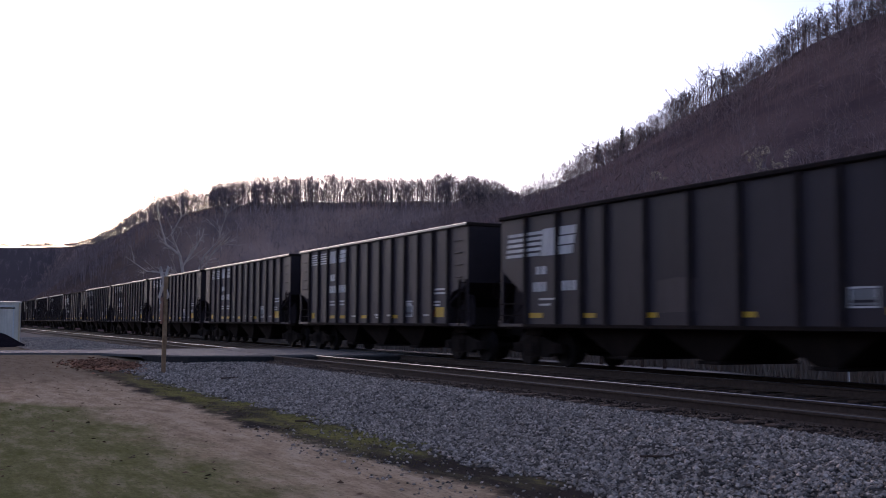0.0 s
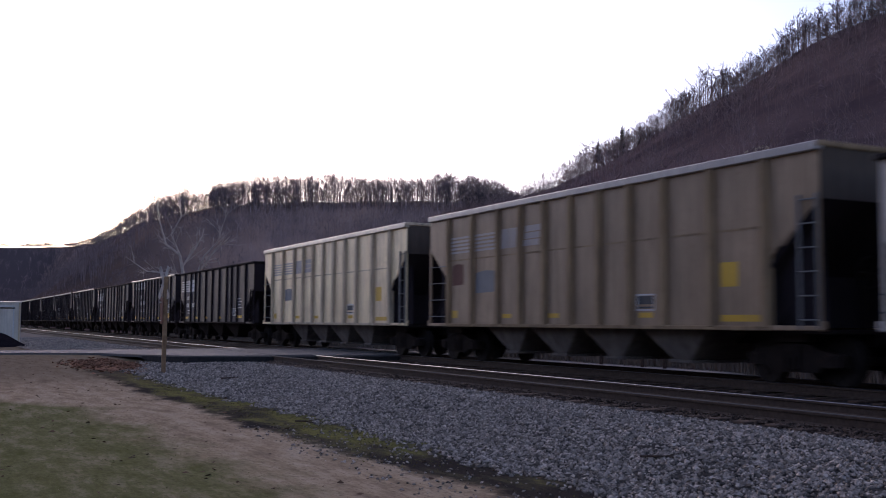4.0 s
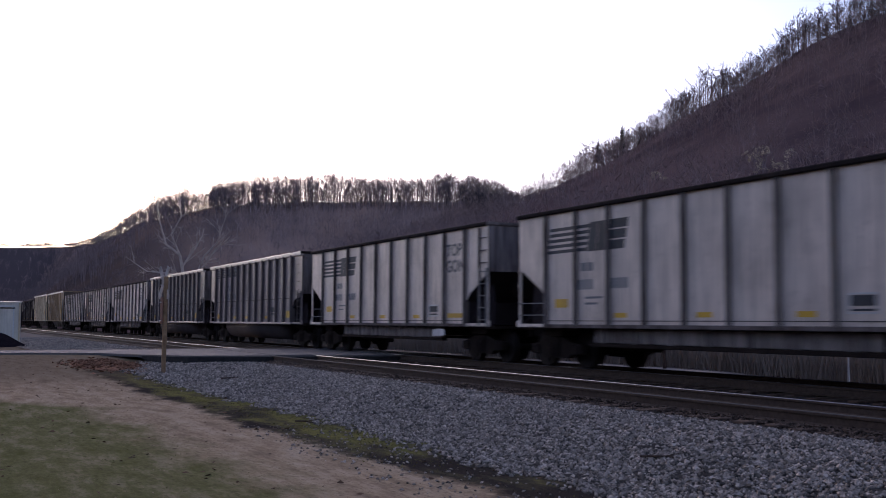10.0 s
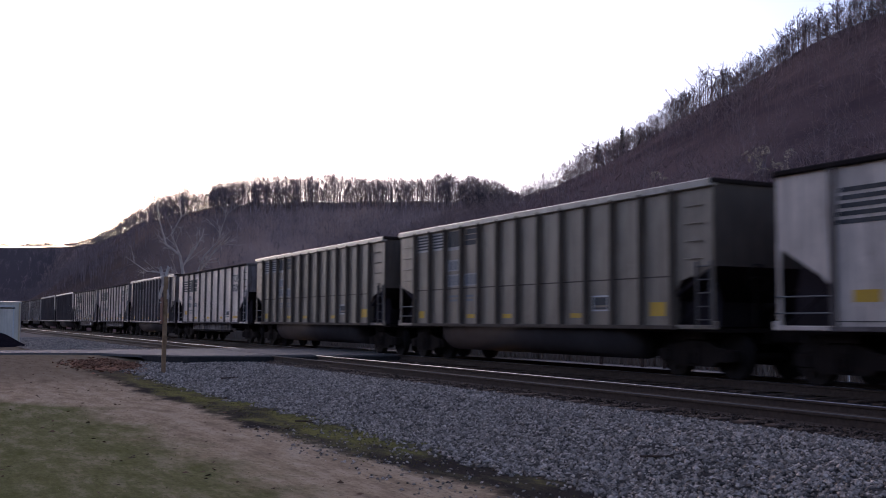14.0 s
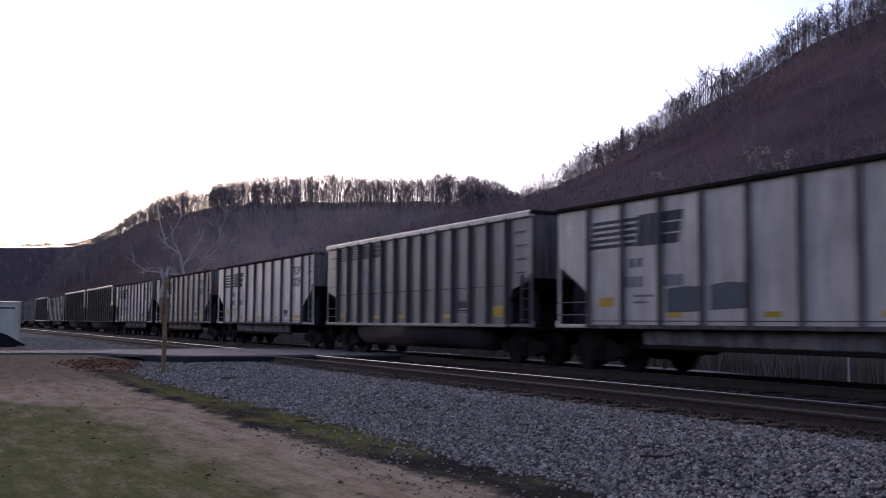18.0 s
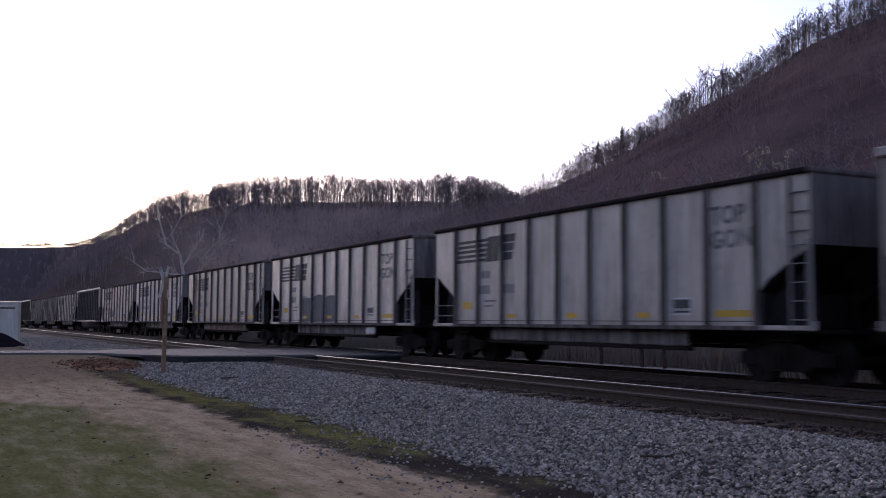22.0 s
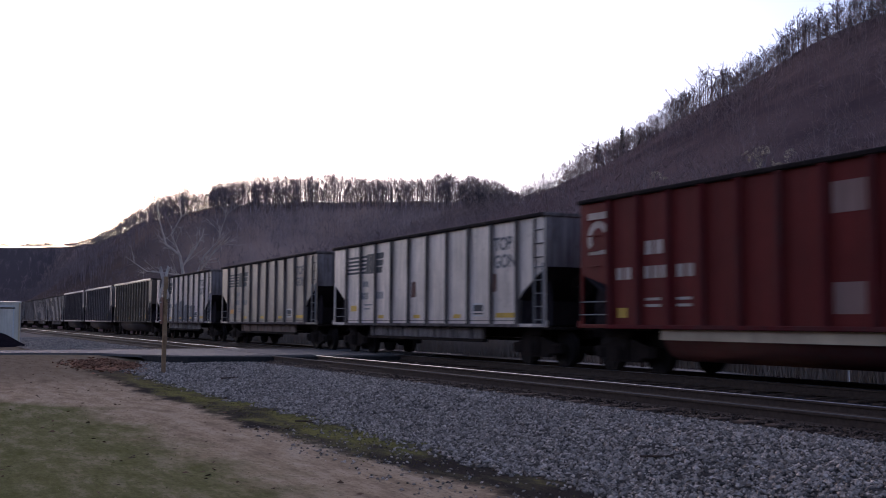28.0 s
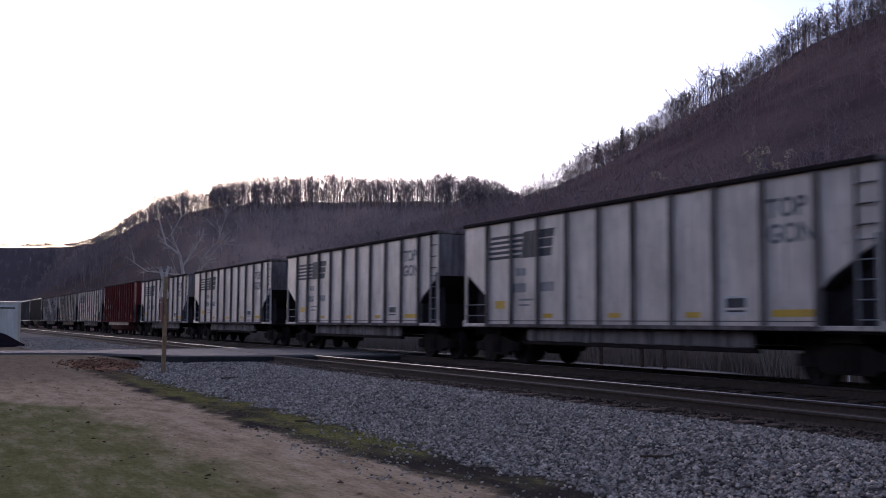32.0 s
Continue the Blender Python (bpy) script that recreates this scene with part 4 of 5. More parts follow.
    if kind == "ribbed":
        for x, z, widths in ((12.55, 2.1, (0.62,)), (12.5, 1.98, (0.7,)), (12.5, 1.72, (0.16, 0.16)), (12.5, 1.62, (0.36,)), (10.3, 1.76, (0.62,)), (10.35, 1.68, (0.5,)), (5.72, 1.3, (0.16, 0.16)), (7.9, 1.34, (0.42,)), (7.95, 1.25, (0.34,)), (8.95, 1.32, (0.4,)), (11.75, 1.32, (0.14, 0.14))):
            number_bars(car, x, z, widths, 0.055, 0.06, MARK_WHITE)
        part("red_tape", cached("red_tape", lambda bm: box(bm, 0, 0.14, -0.006, 0, 0, 0.2)), COATS["red"], car, "red end of the reflective sheet", loc=(12.44, -HALF - 0.015, 1.3))
    if kind == "hopper":
        [number_bars(car, 12.6, 2.22 - 0.15 * i, (0.8 if i % 2 else 0.6,), 0.05, 0.1, MARK_WHITE) for i in range(4)]
    if kind == "top":
        for word, z in (("TOP", 3.1), ("GON", 2.62)):
            part("lettering", word_mesh(word, 0.5), MARK_FADED if coat in ("white", "bluewhite") else PATCH_GREY, car, "faded stencil lettering", loc=(xr[8] + 0.1, y + 0.002, z), turn=(90, 0, 0))
    for e in extras:
        name, x, z, w, h, m, lab = e
        def patch(bm):
            slab(bm, [(x, z), (x + w, z + 0.03), (x + w * 0.99, z + h), (x + w * 0.5, z + h * 1.06), (x + 0.02, z + h * 0.97)], y - 0.001, y + 0.008)
        bm = bmesh.new()
        patch(bm)
        part(name, bm, m, car, lab)


LAB = {
    "top": "%s weathered coal gondola with dark ribs, moving",
    "tub": "%s ribbed coal gondola with round-bottomed tubs, moving",
    "hopper": "%s coal hopper with white markings, moving",
    "ribbed": "%s close-ribbed coal hopper with white stencils, moving",
    "big": "%s tall coal hopper with pale ribs, moving",
}
TONE = {"white": "white", "bluewhite": "bluish white", "dirtywhite": "dirty white", "brownwhite": "brown-stained white", "grey": "purplish grey", "bluegrey": "blue-grey", "olive": "olive-grey", "tan": "cream-tan", "brown": "rust-brown", "black": "black", "blackrib": "sooty black", "red": "oxide red"}


def train():
    G = lambda x, z, w, h: ("repaint_patch", x, z, w, h, PATCH_GREY, "grey repainted panel")
    R = lambda x, z, w, h: ("rust_patch", x, z, w, h, RUST_SPOT, "brown rust patch")
    P = ("placard", 11.0, 0.7, 0.8, 0.22, MARK_WHITE, "white placard")
    rows = [
        (-11.5, "ribbed", "black", "dark", "black"), (-10.6, "ribbed", "black", "dark", "black"), (-9.7, "hopper", "black", "dark", "black"),
        (-8.8, "ribbed", "blackrib", "worn", "black"), (-7.92, "ribbed", "black", "worn", "black"), (-7.03, "hopper", "black", "dark", "black"),
        (-6.15, "ribbed", "black", "worn", "black"), (-5.285, "ribbed", "black", "worn", "black"), (-4.42, "ribbed", "blackrib", "worn", "black"),
        (-3.54, "ribbed", "blackrib", "worn", "black"), (-2.65, "ribbed", "blackrib", "worn", "black"), (-1.73, "hopper", "black", "dark", "black", (("chalk_smear", 6.6, 1.35, 1.3, 0.7, COATS["blackrib"], "grey chalk smear"),)),
        (-0.78, "ribbed", "blackrib", "worn", "black"), (0.119, "hopper", "black", "dark", "black"),
        (1.07, "big", "tan", "cream", "tan", (("stencil_patch", 3.0, 2.0, 0.9, 0.5, MARK_GREY, "blue-grey stencil patch"),)),
        (2.026, "big", "brown", "pale", "rust", (("stencil_patch", 2.95, 1.95, 1.15, 0.6, MARK_GREY, "grey stencil patch"), ("rust_patch", 1.5, 2.2, 0.7, 0.6, RUST_SPOT, "orange rust smear"))),
        (2.957, "top", "bluewhite", "dark", "mid"), (3.83, "top", "white", "dark", "mid", (("rust_streak", 1.45, 1.1, 0.55, 2.5, RUSTY, "rust-streaked panel"), R(2.75, 1.15, 0.9, 0.75))),
        (4.708, "top_long", "bluewhite", "dark", "mid"), (5.61, "tub", "bluegrey", "pale", "mid"), (6.528, "tub", "grey", "pale", "mid"),
        (7.427, "top", "white", "dark", "mid", (P,)), (8.322, "top", "white", "dark", "mid"), (9.198, "tub", "grey", "pale", "mid"), (10.089, "top_long", "white", "dark", "mid"),
        (11.0, "tub", "olive", "olive", "olive"), (11.905, "tub", "olive", "olive", "olive"), (12.829, "top", "white", "dark", "mid"),
        (13.72, "top", "brownwhite", "dark", "mid"), (14.612, "top_long", "white", "dark", "mid"), (15.527, "tub", "bluegrey", "pale", "mid"),
        (16.425, "top", "white", "dark", "mid", (G(4.12, 1.35, 1.2, 0.52), G(5.48, 1.4, 1.0, 0.52))), (17.313, "top_long", "bluewhite", "dark", "mid"),
        (18.236, "top_long", "dirtywhite", "dark", "mid", (("rust_streak", 1.45, 1.1, 0.55, 2.5, RUSTY, "rust-streaked panel"),)), (19.133, "top_long", "white", "dark", "mid", (G(4.13, 1.1, 1.2, 0.95), G(5.49, 1.1, 1.2, 1.05), G(6.85, 1.1, 1.2, 1.0), P)), (20.05, "top_long", "bluewhite", "dark", "mid"),
        (20.957, "tub", "bluegrey", "pale", "mid"), (21.867, "tub", "grey", "pale", "mid"), (22.786, "tub", "olive", "olive", "olive"),
        (23.722, "top", "bluewhite", "dark", "mid", (G(5.49, 1.1, 1.2, 1.05), G(6.85, 1.1, 1.2, 1.2), G(8.21, 1.1, 1.2, 0.95), G(9.57, 1.1, 1.2, 0.9))),
        (24.655, "top", "brownwhite", "dark", "mid"), (25.567, "top_long", "white", "dark", "mid", (R(6.9, 1.9, 0.35, 0.5), R(12.0, 1.95, 0.4, 0.5))),
        (26.479, "tub", "red", "dark", "red"), (27.42, "top", "bluewhite", "dark", "mid"), (28.32, "top", "white", "dark", "mid"), (29.255, "top", "white", "dark", "mid"), (30.155, "top", "white", "dark", "mid"), (31.06, "top", "bluewhite", "dark", "mid"),
    ]
    for row in rows:
        t0, kind, coat, chord, rib, *ex = row
        build_car(t0, kind, coat, chord, rib, LAB[kind.replace("_long", "")] % TONE[coat], ex[0] if ex else ())


train()


# ---- woods ----
def sprout(rng, limbs, subs, twigs, width=0.34, start=0.35, lean=0.03, thick=1.0, fine=1.0):
    """A bare tree one unit high: stems as (p, q, r0, r1) and twigs as thin blades (p, q, w)."""
    stems, blades = [], []
    p = np.zeros(3)
    top = np.array([rng.normal(0, lean), rng.normal(0, lean), 1.0])
    path = [p, top * 0.35 + [rng.normal(0, 0.01), rng.normal(0, 0.01), 0], top * 0.7 + [rng.normal(0, 0.02), rng.normal(0, 0.02), 0], top * 0.96]
    rad = [0.010 * thick, 0.0085 * thick, 0.005 * thick, 0.002]
    for a, b, r, s in zip(path, path[1:], rad, rad[1:]):
        stems.append((a, b, r, s))

    def at(u):
        k = min(int(u * 3), 2)
        f = u * 3 - k
        return path[k] * (1 - f) + path[k + 1] * f
    tips = []
    for i in range(limbs):
        u = start + (0.97 - start) * (i + rng.uniform(0, 1)) / limbs
        a = rng.uniform(0, 2 * math.pi)
        reach = width * (1.15 - u) * rng.uniform(0.6, 1.25)
        d = np.array([math.cos(a), math.sin(a), rng.uniform(0.5, 1.5)])
        d = d / np.linalg.norm(d) * reach
        q = at(u) + d
        q[2] = min(q[2], 1.03)
        stems.append((at(u), q, 0.0036 * thick, 0.0016))
        tips.append((at(u), q, d))
    for i in range(subs):
        b, q, d = tips[rng.integers(len(tips))]
        f = rng.uniform(0.3, 1)
        s = b + (q - b) * f
        e = s + (d * rng.uniform(0.25, 0.6) + rng.normal(0, 0.05, 3) + [0, 0, 0.03])
        blades.append((s, e, 0.0042 * fine))
        tips.append((s, e, (e - s)))
    for i in range(twigs):
        b, q, d = tips[rng.integers(len(tips))]
        s = b + (q - b) * rng.uniform(0.3, 1)
        e = s + d * rng.uniform(0.1, 0.5) + rng.normal(0, 0.028, 3) + [0, 0, 0.018]
        blades.append((s, e, 0.0030 * fine))
    v, f = [], []
    for a, b, r, s in stems[3:]:
        side = np.cross(b - a, rng.normal(0, 1, 3))
        side = side / (np.linalg.norm(side) + 1e-9)
        k = len(v)
        v += [a - side * r, a + side * r, b + side * s, b - side * s]
        f += [(k, k + 1, k + 2), (k, k + 2, k + 3)]
    for a, b, r, s in stems[:3]:
        d = (b - a) / (np.linalg.norm(b - a) + 1e-9)
        u = np.cross(d, [0.3, 0.9, 0.1])
        u /= np.linalg.norm(u)
        w = np.cross(d, u)
        k = len(v)
        for c, rr in ((a, r), (b, s)):
            for j in range(3):
                v.append(c + rr * (math.cos(2.094 * j) * u + math.sin(2.094 * j) * w))
        for j in range(3):
            j2 = (j + 1) % 3
            f += [(k + j, k + j2, k + 3 + j2), (k + j, k + 3 + j2, k + 3 + j)]
    for a, b, w in blades:
        side = np.cross(b - a, rng.normal(0, 1, 3))
        side = side / (np.linalg.norm(side) + 1e-9) * w * 0.5
        k = len(v)
        v += [a - side, a + side, b]
        f.append((k, k + 1, k + 2))
    return np.array(v), np.array(f)


def plant(name, protos, pts, heights, material, label):
    """Many trees joined into one mesh of stuff."""
    vs, fs, base = [], [], 0
    pick = RNG.integers(0, len(protos), len(pts))
    turn = RNG.uniform(0, 2 * math.pi, len(pts))
    for k, (pv, pf) in enumerate(protos):
        idx = np.nonzero(pick == k)[0]
        if not len(idx):
            continue
        c, s, h = np.cos(turn[idx])[:, None], np.sin(turn[idx])[:, None], heights[idx][:, None]
        wide = RNG.uniform(0.85, 1.25, (len(idx), 1))
        x = (pv[None, :, 0] * c - pv[None, :, 1] * s) * h * wide + pts[idx, 0:1]
        y = (pv[None, :, 0] * s + pv[None, :, 1] * c) * h * wide + pts[idx, 1:2]
        z = pv[None, :, 2] * h + pts[idx, 2:3]
        vs.append(np.stack([x, y, z], -1).reshape(-1, 3))
        fs.append((pf[None] + base + len(pv) * np.arange(len(idx))[:, None, None]).reshape(-1, 3))
        base += len(pv) * len(idx)
    ob = part(name, raw_mesh(name, np.concatenate(vs), np.concatenate(fs)), material, None, label, "stuff")
    return tagged(ob, category="woods")


def spread(n, x0, x1, y0, y1, least, edge=None, band=18):
    """Places on the hillside; with edge, only near the crest lines."""
    m = n * (4 if edge is None else 16 * 18 // band)
    x, y = RNG.uniform(x0, x1, m), RNG.uniform(y0, y1, m)
    z = hills(x, y)
    keep = z > least
    if edge is not None:
        d = np.full(len(x), 1e9)
        for a, b in zip(edge, edge[1:]):
            t = np.clip(((x - a[0]) * (b[0] - a[0]) + (y - a[1]) * (b[1] - a[1])) / ((b[0] - a[0]) ** 2 + (b[1] - a[1]) ** 2), 0, 1)
            d = np.minimum(d, np.hypot(x - a[0] - t * (b[0] - a[0]), y - a[1] - t * (b[1] - a[1])))
        keep &= d < band
    x, y = x[keep][:n], y[keep][:n]
    return np.stack([x, y, land(x, y) - 0.3], 1)


def woods():
    rng = np.random.default_rng(11)
    full = [sprout(rng, 11, 50, 110, 0.40, 0.25, 0.07, 1.4, 3.3) for _ in range(8)]
    tall = [sprout(rng, 8, 36, 96, 0.31, 0.40, 0.06, 1.25, 1.75) for _ in range(10)]
    bold = [sprout(rng, 9, 30, 84, 0.36, 0.3, 0.02, 1.0, 2.4) for _ in range(8)]
    plain = [sprout(rng, 6, 16, 42, 0.6, 0.25, 0.05, 0.45, 2.6) for _ in range(8)]
    thicket = [sprout(rng, 9, 18, 36, 0.8, 0.05, 0.05, 1.0, 5.0) for _ in range(6)]
    scrub = [sprout(rng, 7, 14, 30, 0.85, 0.05, 0.06, 1.0, 12.0) for _ in range(6)]
    near, far = RIDGES[0][0], RIDGES[1][0]
    p = spread(2100, -620, 60, 270, 345, 20, near, 14)
    plant("ridge_woods", full, p, RNG.uniform(7, 13.5, len(p)) * (0.95 + 0.15 * np.sin(p[:, 0] * 0.09) + 0.12 * np.sin(p[:, 0] * 0.23 + 2.0)), SILHOUETTE_BARK, "bare grey-brown trees along the near ridge against the sky")
    p = np.concatenate([spread(1900, -620, 20, 280, 325, 12, near, 5), spread(400, -620, 20, 250, 330, 12, [(a, b - 14, c) for a, b, c in near])])
    plant("ridge_brush", scrub, p, RNG.uniform(1.2, 4.4, len(p)), SILHOUETTE_BARK, "low leafless brush under the ridge trees")
    p = np.concatenate([spread(4900, -620, 60, 60, 320, 3), spread(700, -620, 20, 240, 330, 12, [(a, b - 14, c) for a, b, c in near])])
    plant("hillside_woods", plain, p, RNG.uniform(6, 11, len(p)), SLOPE_BARK, "dense leafless woods on the steep near hillside")
    p = np.concatenate([spread(330, -1000, -720, 140, 200, 20, far[9:12]), spread(330, -800, -645, 75, 160, 22)])
    plant("spur_woods", bold, p, RNG.uniform(9, 15, len(p)), HAZED_SKY_BARK, "bare trees where the far ridge runs down the valley")
    p = np.concatenate([spread(1400, -660, -520, 160, 430, 20, far[:8]), spread(190, -770, -650, 140, 175, 20, far[7:10])])
    plant("far_ridge_woods", tall, p, RNG.uniform(13.0, 19.0, len(p)) * (1.0 - 0.22 * ease(p[:, 1], 325, 345)) * (1.0 + 0.04 * np.sin(p[:, 1] * 0.055 + 3.0) + 0.05 * np.sin(p[:, 1] * 0.17 + 1.0)), HAZED_SKY_BARK, "bare trees along the far ridge against the sky")
    p = spread(420, -680, -520, 140, 430, 20, far[:9])
    plant("far_ridge_saplings", full, p, RNG.uniform(7, 14, len(p)), BARK, "slender bare saplings along the far ridge")
    p = spread(500, -660, -520, 160, 430, 20, far[:10])
    p = np.concatenate([p, spread(700, -660, -500, 150, 430, 20, [(a + 24, b - 8, c) for a, b, c in far[:8]])])
    plant("far_ridge_brush", thicket, p, RNG.uniform(3, 7, len(p)), BARK, "low leafless brush along the far ridge")
    p = np.concatenate([spread(1700, -820, -500, 50, 420, 3), spread(900, -1600, -800, 60, 240, 3), spread(1000, -760, -500, 130, 430, 20, [(a + 22, b - 8, c) for a, b, c in far[:9]])])
    low = p[:, 1] < 165
    plant("far_hillside_woods", plain, p[~low], RNG.uniform(8, 14, np.sum(~low)), HAZED_BARK, "leafless woods on the far hillside")
    plant("valley_side_woods", plain, p[low], RNG.uniform(7, 12, np.sum(low)), BARK, "dark leafless woods on the valley side")
    p = np.concatenate([spread(320, -1500, -960, 150, 240, 20, far[11:15]), spread(160, -2200, -1450, 190, 280, 20, far[14:])])
    plant("spur_end_woods", bold, p, RNG.uniform(5, 11, len(p)), BARK, "small bare trees along the falling end of the far ridge")
    p = np.concatenate([spread(900, -2215, -2170, 80, 275, 20, RIDGES[2][0], 8), spread(450, -2190, -1150, 170, 270, 20, far[11:], 10)])
    plant("distant_crest_woods", scrub, p, RNG.uniform(4, 10, len(p)) * (0.8 + 0.4 * np.sin(p[:, 1] * 0.11) * np.sin(p[:, 1] * 0.043 + 1.0)), BARK, "thin bare trees on the distant crest")
    p = spread(750, -2260, -1850, -300, 360, 30)
    plant("distant_woods", plain, p, RNG.uniform(12, 20, len(p)), HAZED_BARK, "distant leafless woods down the valley")


woods()


def lone_tree(name, x, y, h, seed, label, bark, limbs, leaves=None, zbase=None):
    """A single tree: forked trunk and limbs as tubes, twigs or dry leaves as its crown."""
    rng = np.random.default_rng(seed)
    root = tagged(new(name), label, "tree")
    root.location = (x, y, float(land(x, y)) - 0.1 if zbase is None else zbase)
    bm, tw = bmesh.new(), []

    def grow(p, d, ln, r, lvl):
        q = p + d * ln
        rod(bm, p, q, r, 6 if lvl < 2 else 4, r * 0.68)
        if lvl >= 4:
            for _ in range(7):
                s = p + (q - p) * rng.uniform(0.2, 1)
                tw.append((np.array(s), np.array(s + (d * 0.7 + Vector(rng.normal(0, 0.5, 3))).normalized() * rng.uniform(0.3, 0.9) * h * 0.07)))
            return
        for k in range(limbs[lvl]):
            e = (d + Vector(rng.normal(0, 0.62 - 0.04 * lvl, 3)) + Vector((0, 0, 0.12))).normalized()
            grow(q if k < 2 else p + (q - p) * rng.uniform(0.4, 0.95), e, ln * rng.uniform(0.62, 0.88), r * rng.uniform(0.5, 0.66), lvl + 1)
    grow(Vector((0, 0, 0)), Vector((0.04, 0.0, 1)), h * 0.25, h * (0.013 if leaves is None else 0.02), 0)
    part("trunk", bm, bark, root)
    v, f = [], []
    for a, b in tw:
        side = np.cross(b - a, rng.normal(0, 1, 3))
        side = side / (np.linalg.norm(side) + 1e-9) * (0.022 if leaves is None else 0.6)
        k = len(v)
        if leaves is None:
            v += [a - side, a + side, b]
        else:
            b = a + (b - a) * 0.5
            v += [a, (a + b) / 2 + side, b]
        f.append((k, k + 1, k + 2))
    part("crown", raw_mesh("crown", np.array(v), np.array(f)), leaves or bark, root, "dry tan leaves still on the twigs" if leaves else "fine bare twigs", "stuff")
    return root


def conifer(x, y, h, seed):
    rng = np.random.default_rng(seed)
    root = tagged(new("conifer"), "dark narrow evergreen tree on the ridge", "tree", "evergreens on the ridge")
    root.location = (x, y, float(land(x, y)) - 0.3)
    bm = bmesh.new()
    rod(bm, (0, 0, 0), (0, 0, h), 0.2, 6, 0.03)
    part("trunk", bm, BARK, root)
    v, f = [], []
    for i in range(260):
        u = rng.uniform(0.22, 1.0)
        a = rng.uniform(0, 2 * math.pi)
        r = 0.24 * h * (1.05 - u) * rng.uniform(0.5, 1.2)
        c = np.array([0, 0, u * h])
        e = np.array([r * math.cos(a), r * math.sin(a), u * h - 0.25 * r])
        s = np.array([-math.sin(a), math.cos(a), rng.uniform(-0.4, 0.4)]) * (0.22 * r + 0.12)
        k = len(v)
        v += [c, (c + e) / 2 + s, e, (c + e) / 2 - s]
        f.append((k, k + 1, k + 2, k + 3))
    part("crown", raw_mesh("crown", np.array(v), np.array(f)), NEEDLE, root, "drooping needle boughs", "stuff")


CONIFERS = ((-380, 286, 16), (-400, 287, 15), (-405, 290, 13), (-486, 294, 15), (-476, 293, 16), (-466, 293, 14))
BEECHES = ((-151, 149, 8), (-156, 151, 7), (-146, 151, 7), (-200, 161, 5))


def sycamore():
    """A leaning, twice-forked tree; limbs bend outwards in the plane across the valley."""
    rng = np.random.default_rng(5)
    root = tagged(new("sycamore_tree"), "pale-barked bare tree standing beyond the tracks", "tree")
    root.location = (-108.0, 24.5, float(land(-108.0, 24.5)) - 0.1)
    across = Vector((0.453, 0.891, 0.0))
    limbs = (
        ((0.6, 0.0), (0.3, 4.0), (-0.6, 8.6), (-2.1, 9.7), (-2.8, 12.0), (-3.2, 14.2)),
        ((-0.6, 8.6), (-1.5, 10.7), (-0.4, 12.6), (-0.6, 15.4)),
        ((-0.3, 7.4), (0.9, 9.4), (1.5, 10.8)),
        ((0.3, 4.0), (1.5, 6.9), (2.1, 8.4), (3.6, 9.9), (4.1, 11.4), (4.8, 13.1)),
        ((1.5, 6.9), (3.0, 9.0), (4.6, 10.6)),
        ((-0.2, 6.4), (-2.1, 6.7), (-4.2, 6.9), (-5.8, 7.9)),
    )
    tw = []
    for i, pts in enumerate(limbs):
        bm = bmesh.new()
        path = [across * a + Vector((0.89, -0.45, 0)) * (0.5 * k * math.sin(i * 2.4)) + Vector((0, 0, h)) for k, (a, h) in enumerate(pts)]
        r = 0.3 if i == 0 else 0.19 if i == 3 else 0.12
        for p, q in zip(path, path[1:]):
            rod(bm, p, q, r, 7, r * 0.72)
            r *= 0.72
            if p.z < 5:
                continue
            for _ in range(4):
                s = p + (q - p) * rng.uniform(0.1, 1)
                d = ((q - p).normalized() * 0.7 + Vector(rng.normal(0, 0.55, 3)) + Vector((0, 0, 0.15))).normalized()
                e = s + d * rng.uniform(0.9, 2.6)
                rod(bm, s, e, min(0.045, r * 0.6), 4, 0.015)
                for _ in range(9):
                    c = s + (e - s) * rng.uniform(0.3, 1)
                    tw.append((np.array(c), np.array(c + (d * 0.6 + Vector(rng.normal(0, 0.5, 3))).normalized() * rng.uniform(0.4, 1.3))))
        part("trunk" if i == 0 else "limb", bm, PALE_BARK, root)
    v = []
    for a, b in tw:
        side = np.cross(b - a, rng.normal(0, 1, 3))
        side = side / (np.linalg.norm(side) + 1e-9) * 0.02
        v += [a - side, a + side, b]
    part("crown", raw_mesh("crown", np.array(v), np.arange(len(v)).reshape(-1, 3)), PALE_BARK, root, "fine bare twigs", "stuff")


sycamore()
for i, (cx, cy, ch) in enumerate(CONIFERS):
    conifer(cx, cy, ch, 40 + i)
for i, (cx, cy, ch) in enumerate(BEECHES):
    lone_tree("beech_tree", cx, cy, ch, 60 + i, "small hillside tree with pale dry leaves", BARK, (3, 3, 3, 2), TAN_LEAF)


# ---- crossing and road ----
ROAD = (((-32.4, 18.6), (-41.0, 18.6), -0.30), ((-32.4, 17.3), (-41.0, 17.3), -0.02), ((-32.5, 9.4), (-41.3, 9.4), 0.012), ((-34.6, 8.0), (-42.4, 8.2), -0.05),
        ((-38.4, 7.2), (-45.5, 7.6), -0.12), ((-42.4, 6.3), (-47.1, 6.6), -0.175), ((-43.6, 4.0), (-47.5, 4.2), -0.185), ((-44.0, 2.9), (-47.8, 3.0), -0.195),
        ((-45.5, -3.0), (-49.2, -2.6), -0.21), ((-52.0, -14.0), (-56.0, -13.0), -0.21), ((-90.0, -50.0), (-94.0, -49.0), -0.22))


